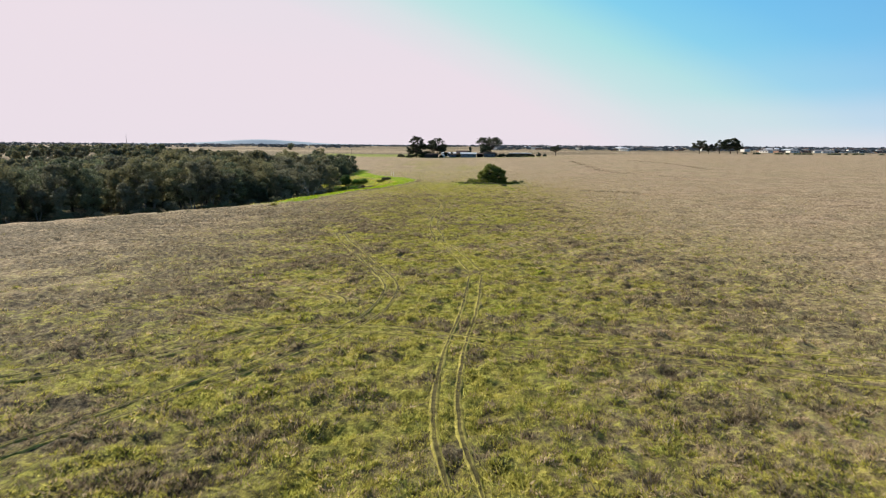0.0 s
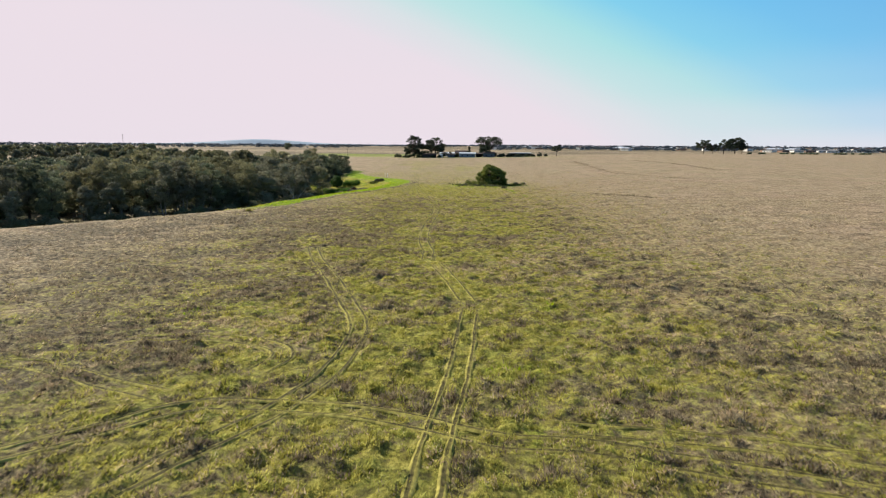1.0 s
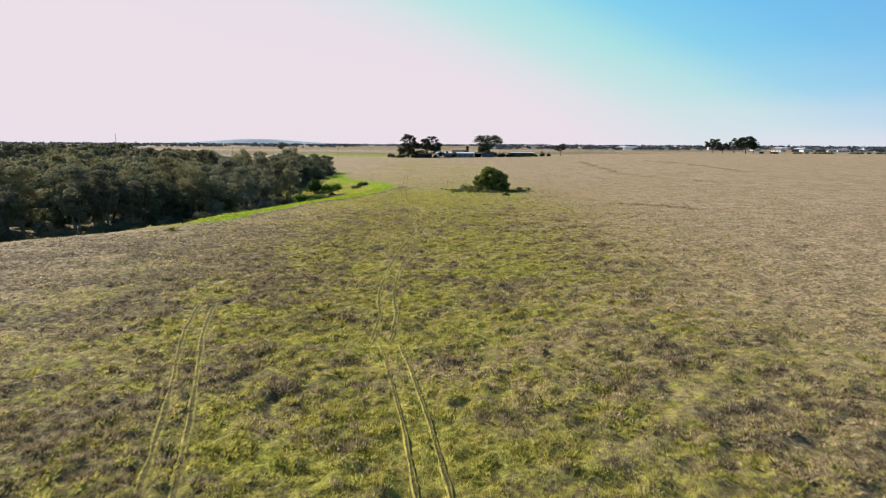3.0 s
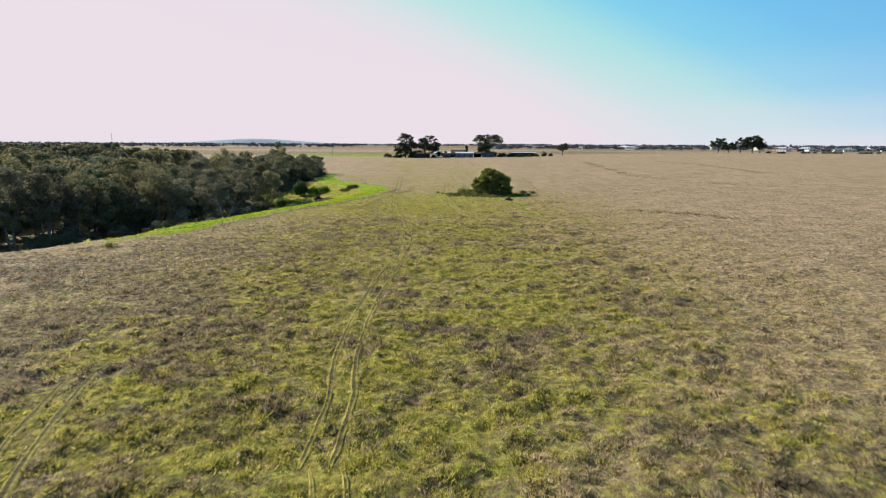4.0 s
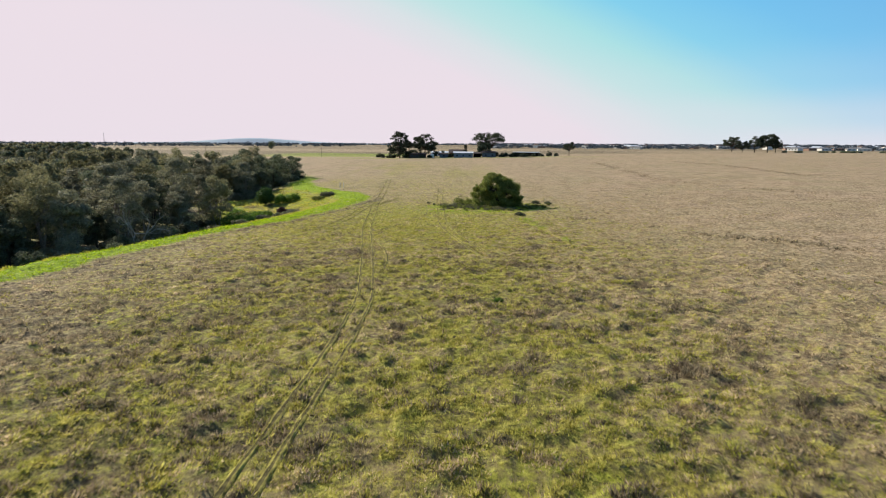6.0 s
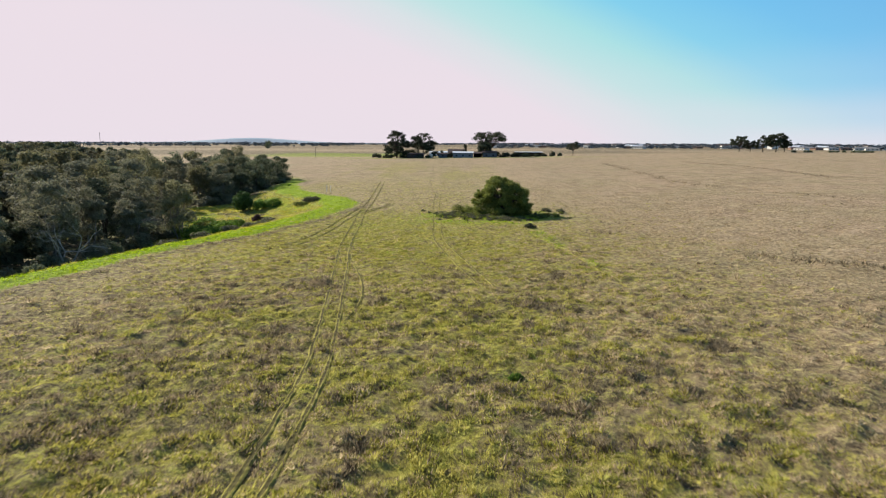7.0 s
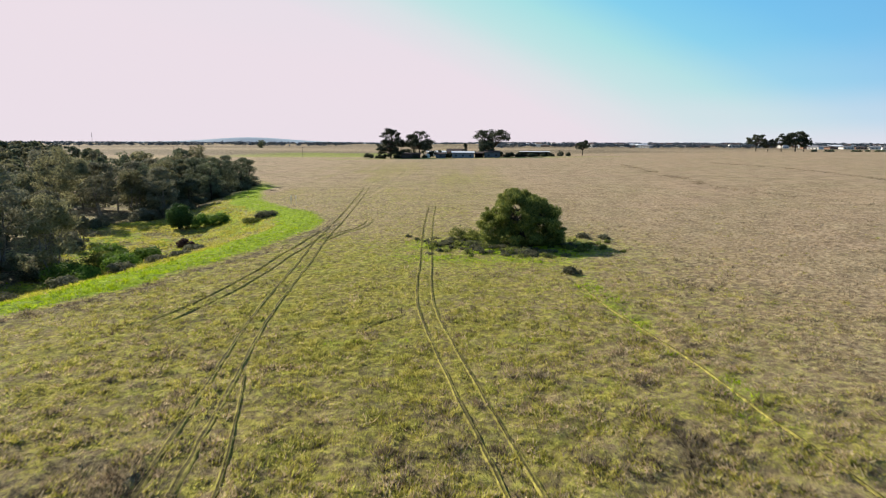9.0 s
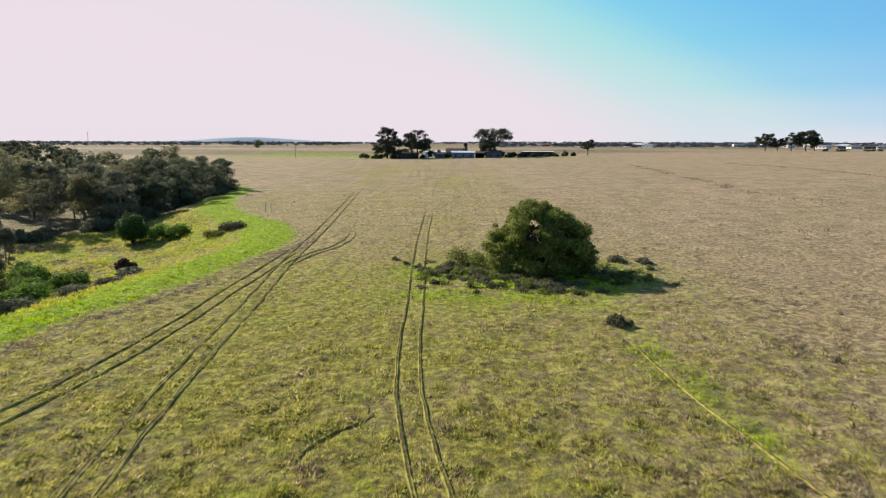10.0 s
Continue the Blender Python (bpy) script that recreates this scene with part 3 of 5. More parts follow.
def tree(name, seed, height, radius, leaf_mat, bark_mat, count, stems=1, base=0.3, lumps=26, leaf=(0.5, 0.26), flat=0.62, droop=0.3, lean=0.12, gap=0.0, smallest=0.2, place=(0, 0, 0), profile="round"):
    """A tree as an Empty with a trunk with limbs, and a crown of leaf sprays in uneven lumps."""
    rng = np.random.default_rng(seed)
    top = new(name)
    vs, fs = [], []
    low = height * base
    centres, sizes = [], []
    for i in range(lumps):
        a = rng.random() * 2 * math.pi
        h = rng.random()
        if profile == "round":
            w = math.sin(math.pi * (0.16 + 0.76 * h)) ** 0.7
        elif profile == "umbrella":
            w, h = 0.45 + 0.55 * h, 0.45 + 0.5 * h
        elif profile == "cone":
            w = 1.05 - 0.95 * h
        else:
            w = 1.0 - 0.62 * h ** 1.6
        rr = radius * w * math.sqrt(rng.random() * 0.85 + 0.12) * 0.85
        s = radius * (smallest + 0.22 * rng.random()) * (1 if profile != "cone" else 0.75)
        z = low + (height - low) * h * 0.92
        centres.append((rr * math.cos(a), rr * math.sin(a), max(z, s * flat * 0.8)))
        sizes.append((s, s, s * flat))
    for k in range(stems):
        a = rng.random() * 6.28
        base_r = height * 0.013 / math.sqrt(stems) + 0.04
        foot = Vector((0.25 * math.cos(a), 0.25 * math.sin(a), -0.3)) * (1 if stems > 1 else 0)
        foot.z = -0.3
        tip = Vector((lean * height * math.cos(a), lean * height * math.sin(a), height * 0.62))
        mid = foot.lerp(tip, 0.5) + Vector((rng.normal() * 0.3, rng.normal() * 0.3, 0))
        v, f = tube([foot, foot.lerp(mid, 0.5), mid, mid.lerp(tip, 0.5), tip], [base_r * 1.35, base_r, base_r * 0.82, base_r * 0.6, base_r * 0.35], 8)
        fs += [tuple(j + len(vs) for j in q) for q in f]
        vs += v
        for c in (centres[i] for i in rng.choice(lumps, min(lumps, 9 if stems == 1 else 5), replace=False)):
            s0 = foot.lerp(tip, 0.35 + 0.5 * rng.random())
            e = Vector(c)
            m1 = s0.lerp(e, 0.5) + Vector((0, 0, 0.08 * height * rng.random()))
            v, f = tube([s0, m1, e], [base_r * 0.5, base_r * 0.3, base_r * 0.1], 5)
            fs += [tuple(j + len(vs) for j in q) for q in f]
            vs += v
    under("trunk", mesh_of("trunk", vs, fs, bark_mat, True), top)
    v, f = leaves(rng, centres, sizes, count, leaf[0], leaf[1], droop)
    under("crown", mesh_of("crown", v, f, leaf_mat), top)
    top.location = place
    return top


def grounded(x, y, sink=0.05):
    return (x, y, float(land(x, y)) - sink)


def bush(name, seed, radius, height, leaf_mat, count, label, place, leaf=(0.3, 0.18), lumps=14, sharp=0.5):
    """A low shrub: short stems and leaf sprays down to the ground."""
    rng = np.random.default_rng(seed)
    top = new(name)
    vs, fs = [], []
    centres, sizes = [], []
    for i in range(lumps):
        a, q = rng.random() * 6.28, math.sqrt(rng.random())
        s = radius * (0.3 + 0.2 * rng.random())
        h = height * (1 - 0.55 * q * q) * (0.25 + 0.55 * rng.random())
        centres.append((q * radius * 0.75 * math.cos(a), q * radius * 0.75 * math.sin(a), h))
        sizes.append((s, s, max(0.15, min(s * 0.8, height - h))))
    for i in range(6):
        c = centres[i]
        v, f = tube([(0.1 * c[0], 0.1 * c[1], -0.2), (0.5 * c[0], 0.5 * c[1], c[2] * 0.5), c], [0.05, 0.035, 0.012], 5)
        fs += [tuple(j + len(vs) for j in q2) for q2 in f]
        vs += v
    under("stems", mesh_of("stems", vs, fs, DARKBARK, True), top)
    v, f = leaves(rng, centres, sizes, count, leaf[0], leaf[1], 0.0, sharp)
    v[:, 2] = np.maximum(v[:, 2], -0.02)
    under("foliage", mesh_of("foliage", v, f, leaf_mat), top)
    top.location = place
    return tagged(top, label, "bush")

# ---------------------------------------------------------------- ground


def spread(parts):
    """Grid lines from (start, stop, step) runs."""
    out = []
    for a, b, s in parts:
        n = max(1, round((b - a) / s))
        out += [a + (b - a) * i / n for i in range(n)]
    return np.array(out + [parts[-1][1]])


gx = spread([(-5000, -2000, 600), (-2000, -600, 140), (-600, -200, 40), (-200, -70, 6), (-70, -40, 1.2), (-40, -16, 0.6), (-16, 26, 0.34), (26, 44, 0.6), (44, 80, 1.3), (80, 200, 6), (200, 600, 40), (600, 2000, 140), (2000, 5000, 600)])
gy = spread([(-1500, -100, 200), (-100, -20, 8), (-20, 20, 1.0), (20, 215, 0.46), (215, 262, 0.55), (262, 330, 1.6), (330, 620, 7), (620, 1200, 40), (1200, 3000, 150), (3000, 5000, 400)])
GX, GY = np.meshgrid(gx, gy)
flatx, flaty = GX.ravel(), GY.ravel()
nx, ny = len(gx), len(gy)
idx = np.arange(nx * ny).reshape(ny, nx)
quads = np.stack([idx[:-1, :-1], idx[:-1, 1:], idx[1:, 1:], idx[1:, :-1]], -1).reshape(-1, 4)
ground_mesh = mesh_of("ground", np.stack([flatx, flaty, land(flatx, flaty)], 1), quads, GROUND, True)
at = ground_mesh.attributes.new("cover", "FLOAT_COLOR", "POINT")
gg, gw, gl = cover(flatx, flaty)
at.data.foreach_set("color", np.stack([gg, gw, gl, np.ones_like(gg)], 1).astype(np.float32).ravel())
tagged(new("ground", ground_mesh), "wide dry paddock of straw-coloured grass with green and dark weedy patches", "ground", kind="structure")

# ---------------------------------------------------------------- wheel tracks
for n, line in enumerate(RUT_LINES):
    d = np.gradient(line, axis=0)
    d /= np.linalg.norm(d, axis=1)[:, None] + 1e-9
    off = np.stack([d[:, 1], -d[:, 0]], 1)
    prof = [(-0.17, -0.05, 1.4), (-0.095, 0.04, 1.1), (-0.05, 0.022, 0.0), (0.04, 0.022, 0.05), (0.095, 0.055, 1.1), (0.2, -0.05, 1.4)]
    widen = 0.75 + 0.5 * value_noise(np.arange(len(line)), np.full(len(line), 3.0 * n), 6, 95)
    widen = widen * np.interp(line[:, 1], [40, 70, 110, 150, 205, 245], [1.35, 1.3, 1.3, 1.25, 0.85, 0.55]) * RUT_SIZE[n]
    fade = np.minimum(1, np.minimum(np.arange(len(line)), np.arange(len(line))[::-1]) / 10)
    vs, us = [], []
    for o, h, u in prof:
        ragged = 0.06 * (value_noise(np.arange(len(line)), np.full(len(line), 11.0 * n + 40 * o), 1.7, 97) - 0.5)
        p = line + off * ((o * widen + ragged) * (0.25 + 0.75 * fade))[:, None]
        vs.append(np.c_[p, land(line[:, 0], line[:, 1], 0.0) - 0.01 + h - 0.22 * (1 - fade) ** 2])
        us.append(np.full(len(line), u) + (1 - fade))
    k = len(line)
    grid = np.arange(k * len(prof)).reshape(len(prof), k)
    q = np.stack([grid[:-1, :-1], grid[:-1, 1:], grid[1:, 1:], grid[1:, :-1]], -1).reshape(-1, 4)
    me = mesh_of("wheel_rut", np.concatenate(vs), q, RUT, True)
    me.attributes.new("across", "FLOAT", "POINT").data.foreach_set("value", np.concatenate(us).astype(np.float32))
    tagged(new("wheel_rut", me), "worn wheel rut pressed into the grass of the paddock", "wheel rut", "ruts across the paddock", "structure")

def off_ruts(x, y):
    return rut_share(x, y) < 0.5


# ---------------------------------------------------------------- grass


def tufts(name, label, mat, x, y, rng, height, width, blades=4, splay=0.45):
    """Grass or weed tufts: a few bent pointed blades each."""
    n = len(x)
    if not n:
        return
    m = n * blades
    a = rng.random(m) * 6.283
    size = np.repeat((0.8 + 0.3 * rng.random(n) ** 2) * (0.15 + 1.7 * rough(x, y, 0.9, 3)), blades) * (0.7 + 0.5 * rng.random(m))
    x, y = np.repeat(x, blades), np.repeat(y, blades)
    r = 0.2 * np.sqrt(rng.random(m)) * size
    bx, by = x + r * np.cos(a), y + r * np.sin(a)
    z = land(bx, by) - 0.04
    b = rng.random(m) * 6.283
    w = width * size * (0.6 + 0.7 * rng.random(m))
    h = height * size
    out = splay * (0.3 + rng.random(m)) * h
    p0 = np.stack([bx + np.cos(b) * w / 2, by + np.sin(b) * w / 2, z], 1)
    p1 = np.stack([bx - np.cos(b) * w / 2, by - np.sin(b) * w / 2, z], 1)
    p2 = np.stack([bx + np.cos(a) * out, by + np.sin(a) * out, z + h], 1)
    v = np.stack([p0, p1, p2], 1).reshape(-1, 3)
    me = mesh_of(name, v, np.arange(3 * m).reshape(-1, 3), mat)
    tagged(new(name, me), label, "grass", kind="stuff")


rng = np.random.default_rng(4)
n = 2400000
tx, ty = rng.uniform(-75, 105, n), rng.uniform(24, 330, n)
away = np.maximum(np.maximum(26, np.abs(tx - 5) * 1.45), ty - 176)
per = n / (180 * 306)
keep = (rng.random(n) < 40.0 / per * (26 / away) ** 2.2 * (0.5 + 0.5 * ss(0.36, 0.62, rough(tx, ty, 0.9, 3)))) & (tx > np.interp(ty, WOOD_Y, WOOD_X) - 3)
tx, ty = tx[keep], ty[keep]
keep = off_ruts(tx, ty) & ((rut_share(tx, ty, RUT_ZONE) < 0.5) | (rng.random(len(tx)) < 0.36))
tx, ty = tx[keep], ty[keep]
# taller grass left standing along the ruts
side = RUT_POINTS[RUT_POINTS[:, 1] < 290]
side = side[rng.random(len(side)) < np.where(side[:, 1] < 130, 0.3, 0.8)]
side = side + rng.choice([-1, 1], (len(side), 2)) * rng.uniform(0.2, 0.38, (len(side), 2))
tx, ty = np.r_[tx, side[:, 0]], np.r_[ty, side[:, 1]]
n = 62000
fx, fy = rng.uniform(-70, -10, n), rng.uniform(150, 330, n)
keep = (inside(fx, fy) > 6.5) & (fx > np.interp(fy, WOOD_Y, WOOD_X)) & (rng.random(n) < 0.2 + 0.8 * ss(0.4, 0.6, rough(fx, fy, 2.2, 17)))
big_from = len(tx)
tx, ty = np.r_[tx, fx[keep]], np.r_[ty, fy[keep]]
tg, tw, tl = cover(tx, ty)


def clumped(seed):
    """Numbers from 0 to 1, alike within a clump."""
    own = np.clip((0.6 * value_noise(tx, ty, 0.9, seed) + 0.4 * value_noise(tx, ty, 0.4, seed + 1) - 0.5) * 1.9 + 0.5, 0, 1)
    return np.where(rng.random(len(tx)) < 0.65, own, rng.random(len(tx)))


is_lush = clumped(201) < (tl - 0.12) * 1.05
is_weed = ~is_lush & (clumped(203) < tw * 0.95)
is_green = ~is_lush & ~is_weed & (clumped(205) < tg * 0.95)
is_dry = ~(is_lush | is_weed | is_green)
rank = np.arange(len(tx)) >= big_from
for name, chosen, mat, label in (("rank_dry_grass", is_dry, STRAW, "tall yellow dry grass on the creek flat"), ("rank_green_grass", is_green | is_lush, RANK, "tall yellow-green grass on the creek flat"), ("rank_weeds", is_weed, WEEDG, "tall brown weeds on the creek flat")):
    tufts(name, label, mat, tx[rank & chosen], ty[rank & chosen], rng, 0.34, 0.09, 5, 0.8)
is_dry, is_green, is_lush, is_weed = is_dry & ~rank, is_green & ~rank, is_lush & ~rank, is_weed & ~rank
tufts("dry_grass", "dry straw-coloured grass tufts over the paddock", DRYG, tx[is_dry], ty[is_dry], rng, 0.17, 0.09, 3, 0.95)
tufts("green_grass", "yellow-green grass tufts over the paddock", GRNG, tx[is_green], ty[is_green], rng, 0.18, 0.08, 4, 0.9)
tufts("lush_grass", "bright green lush grass beside the creek", LUSHG, tx[is_lush], ty[is_lush], rng, 0.24, 0.11, 3, 0.8)
tufts("dark_weeds", "dark mauve-brown dead weeds in patches", WEEDG, tx[is_weed], ty[is_weed], rng, 0.29, 0.07, 4, 0.75)

# dark weeds along old furrows in the far side of the paddock
rows_x, rows_y = [], []
for pts, n in (([(87, 440), (82, 345), (82, 312), (92, 285), (101, 262)], 900), ([(130, 443), (140, 400), (138, 330)], 450), ([(44, 196), (52, 190), (58, 182)], 220)):
    line = smooth_line(pts, 0.5)
    k = rng.integers(0, len(line), n)
    ok = value_noise(line[k, 0] * 0.2, line[k, 1], 6, 19) > 0.4
    rows_x.append(line[k, 0][ok] + rng.normal(size=ok.sum()) * 1.5)
    rows_y.append(line[k, 1][ok] + rng.normal(size=ok.sum()) * 1.1)
tufts("furrow_weeds", "dark dead weeds along old furrows in the paddock", WEEDG, np.concatenate(rows_x), np.concatenate(rows_y), rng, 0.36, 0.12, 4, 0.8)

# ---------------------------------------------------------------- the lone tree in the paddock


def lone_tree(x, y):
    rng = np.random.default_rng(21)
    top = new("pepper_tree")
    vs, fs = [], []
    centres, sizes = [], []
    while len(centres) < 230:
        a, h = rng.random() * 6.283, rng.random()
        w = (1 - max(0, h - 0.45) ** 2 * 2.1) * (0.84 + 0.16 * min(1, h / 0.35))
        uneven = 0.76 + 0.08 * math.sin(2 * a + 5 * h + 0.6) + 0.07 * math.sin(3 * a - 6 * h) + 0.16 * rng.random()
        r = 5.15 * w * uneven * math.sqrt(0.2 + 0.8 * rng.random()) * 1.02
        s = 0.32 + 0.7 * rng.random() ** 1.6
        # an open side where the limbs show
        if -1.3 < (a + 1.2) % 6.283 - 1.2 < 0.2 and 0.22 < h < 0.5 and rng.random() < 0.75:
            continue
        centres.append((r * math.cos(a) * 1.06, r * math.sin(a) * 0.9, max(0.5, 0.5 + 6.3 * h * (0.93 + 0.1 * math.cos(a - 2.2)))))
        sizes.append((s, s, s * 0.7))
    for k in range(7):
        a = k * 0.9 + rng.random() * 0.4
        tip = Vector((3.0 * math.cos(a), 2.8 * math.sin(a), 3.2 + 1.4 * rng.random()))
        mid = Vector((1.3 * math.cos(a), 1.3 * math.sin(a), 1.9))
        v, f = tube([(0.2 * math.cos(a), 0.2 * math.sin(a), -0.2), (0.5 * math.cos(a), 0.5 * math.sin(a), 0.9), mid, mid.lerp(tip, 0.55) + Vector((0, 0, 0.4)), tip], [0.36, 0.26, 0.2, 0.13, 0.06], 8)
        fs += [tuple(j + len(vs) for j in q) for q in f]
        vs += v
        for c in (centres[i] for i in rng.choice(150, 6, replace=False)):
            s0, e = mid.lerp(tip, 0.3 + 0.6 * rng.random()), Vector(c)
            v, f = tube([s0, s0.lerp(e, 0.5) + Vector((0, 0, 0.3)), e], [0.09, 0.06, 0.02], 5)
            fs += [tuple(j + len(vs) for j in q) for q in f]
            vs += v
    under("trunk", mesh_of("trunk", vs, fs, DARKBARK, True), top)
    v, f = leaves(rng, centres, sizes, 68000, 0.30, 0.09, 0.9, 0.3)
    under("crown", mesh_of("crown", v, f, PEPPER), top)
    top.scale = (1.13, 1.12, 1.06)
    top.location = grounded(x, y)
    tagged(top, "broad rounded green tree standing alone in the paddock", "tree")


lone_tree(17.8, 239.5)

# low grey scrub round its foot
rng = np.random.default_rng(8)
for i in range(165):
    q = rng.random() ** 0.85
    if i < 130:
        x = float(np.interp(q, [0, 0.3, 0.65, 1], [5.5, 9.5, 14, 19])) + rng.normal() * (2.2 - 0.9 * q)
        y = float(np.interp(q, [0, 0.3, 0.65, 1], [243, 239, 235.5, 233])) + rng.normal() * (3.0 - 1.0 * q)
    else:
        x, y = 24 + rng.normal() * 3.2, 237.5 + rng.normal() * 2.4
    r = 0.4 + 0.6 * rng.random()
    grey = rng.random() < (0.7 if i < 130 else 0.35)
    bush("scrub_bush", 300 + i, r, 0.3 + 0.5 * rng.random(), SCRUB if grey else PEPPER, 230, "low grey-brown scrub at the foot of the lone tree" if grey else "low green scrub at the foot of the lone tree", grounded(x, y), (0.2, 0.09), 7)["group"] = "scrub round the lone tree"
for i, (x, y, r, h) in enumerate([(9.8, 244.5, 1.6, 2.4), (11.6, 243, 1.5, 2.0), (20.6, 221.2, 0.9, 0.7), (27, 244, 1.2, 0.9), (29.5, 243, 1.0, 0.7)]):
    bush("scrub_bush", 400 + i, r, h, PEPPER if i < 2 else SCRUB, 900, "green-grey shrub near the lone tree", grounded(x, y), (0.26, 0.12))

# ---------------------------------------------------------------- creek-side trees
KINDS = [(15.5, 4.8, GUM, BARK, 2, 0.22, 44, "round", "tall grey-green gum tree beside the creek"), (14.0, 4.6, OAK, DARKBARK, 1, 0.12, 42, "round", "dense dark green tree in the creek-side belt"),
         (14.5, 4.4, GREY, BARK, 2, 0.24, 40, "round", "grey-leaved gum tree with pale trunk beside the creek"), (12.5, 4.8, GUM, BARK, 3, 0.14, 40, "dome", "spreading olive-green gum with several pale stems"),
         (13.0, 5.6, OAK, DARKBARK, 2, 0.06, 48, "dome", "broad dark green domed tree reaching near the ground"), (10.0, 3.8, GREY, BARK, 2, 0.10, 32, "dome", "small grey-leaved gum at the wood's edge"),
         (16.5, 5.0, GUM, BARK, 1, 0.30, 38, "round", "tall open-crowned gum with bare lower trunk"), (8.0, 3.8, OAK, DARKBARK, 2, 0.03, 30, "dome", "low dark green bushy tree in the creek-side belt")]


def tree_kinds(count, leaf, seed, group):
    made = []
    for i, (h, r, mat, bark, stems, base, lumps, profile, label) in enumerate(KINDS):
        t = tree("she_oak" if mat is OAK else "gum_tree", seed + i, h, r, mat, bark, count, stems, base, lumps, leaf, profile=profile, smallest=0.14)
        made.append(tagged(t, label, "tree", group))
    return made


def plant(kinds, used, k, x, y, s, rng):
    """Put the kind itself down first, then copies of it."""
    m = Matrix.Translation(grounded(x, y)) @ Matrix.Rotation(rng.random() * 6.283, 4, "Z")
    if k not in used:
        used.add(k)
        kinds[k].matrix_basis = m
        t = kinds[k]
    else:
        t = copy_thing(kinds[k], m)
    t.scale = (s * (0.92 + 0.2 * rng.random()), s * (0.92 + 0.2 * rng.random()), s)


rng = np.random.default_rng(12)
near_kinds, mid_kinds = tree_kinds(5600, (0.46, 0.21), 50, "creek-side trees"), tree_kinds(2200, (0.8, 0.4), 60, "creek-side trees")
used_near, used_mid, far_spots = set(), set(), []
# the wood's end: dense domes falling towards the paddock (x, y, size)
END_TREES = [(-55, 346, 0.66), (-59.5, 341, 0.82), (-54.5, 337, 0.7), (-57, 329, 0.82), (-63, 334, 0.98), (-67, 343, 0.95), (-64, 350, 0.85), (-56.5, 320, 0.85), (-62, 325, 1.0), (-59, 312, 0.88), (-66, 317, 1.0), (-63.5, 305, 0.9),
             (-71, 312, 1.0), (-72, 327, 1.05), (-74, 340, 1.0), (-60, 354, 0.7)]
END_TREES = [(x + 2.2, y, s) for x, y, s in END_TREES]
spots = [(x, y) for x, y, s in END_TREES]
tries = 0
while len(spots) < 430 and tries < 60000:
    tries += 1
    y = 92 + 268 * rng.random()
    front = float(np.interp(y, WOOD_Y, WOOD_X))
    deep_in = np.interp(y, [92, 230, 270, 330, 372], [75, 105, 150, 140, 60]) * rng.random() ** 1.2
    x = front - 2.5 - deep_in
    if all((x - a) ** 2 + (y - b) ** 2 > (4.9 + 0.015 * deep_in) ** 2 for a, b in spots):
        if float(value_noise(x, y, 16, 131)) < 0.27 and deep_in > 7:
            continue
        if 232 < y < 292 and deep_in < 22 and rng.random() < 0.25 or 244 < y < 300 and deep_in < 7:
            continue
        if ((x + 81) / 15) ** 2 + ((y - 303) / 9) ** 2 < 1 or (-73 < x < -60 and 268 < y < 292):
            continue
        if (x + 45.5) ** 2 + (y - 206.5) ** 2 < 16 or (x + 49) ** 2 + (y - 220.5) ** 2 < 34 or (x + 44) ** 2 + (y - 239) ** 2 < 42:
            continue
        spots.append((x, y))
for n, (x, y) in enumerate(spots):
    deep_in = float(np.interp(y, WOOD_Y, WOOD_X)) - x
    s = (0.82 + 0.3 * rng.random()) * (0.98 if y > 250 else 1.0)
    if n < len(END_TREES):
        plant(near_kinds, used_near, (4, 4, 1, 4, 7)[n % 5] if END_TREES[n][2] < 1 else 4, x, y, END_TREES[n][2] * (1.25 if n % 5 == 4 and END_TREES[n][2] < 1 else 1), rng)
    elif deep_in < 9:
        plant(near_kinds, used_near, int(rng.choice([5, 2, 5, 3, 0, 2, 7] if y < 300 else [3, 5, 2, 7, 0, 4])), x, y, s, rng)
    elif deep_in < 22:
        plant(near_kinds, used_near, int(rng.choice([0, 1, 2, 3, 4, 6])), x, y, s, rng)
    elif deep_in < 55:
        plant(mid_kinds, used_mid, int(rng.choice([0, 1, 2, 3, 4, 5, 6, 7])), x, y, s, rng)
    else:
        far_spots.append((x, y, 12.5 * s))

plant(near_kinds, used_near, 3, -43.6, 239, 0.92, rng)
plant(near_kinds, used_near, 5, -56.5, 266, 0.6, rng)
plant(near_kinds, used_near, 2, -52, 251, 0.75, rng)
plant(near_kinds, used_near, 2, -84, 318, 0.75, rng)

# the back of the wood and a second wood farther off
rng = np.random.default_rng(13)
for i in range(200):
    y = 270 + 330 * rng.random()
    far_spots.append((-135 - 0.42 * (y - 270) - 180 * rng.random() ** 1.2, y, 8.5 + 3.5 * rng.random()))
for i in range(110):
    y = 345 + 175 * rng.random()
    far_spots.append((-2 - 0.575 * (y - 180) - 100 * rng.random() ** 1.2, y, 6.5 + 2.5 * rng.random()))


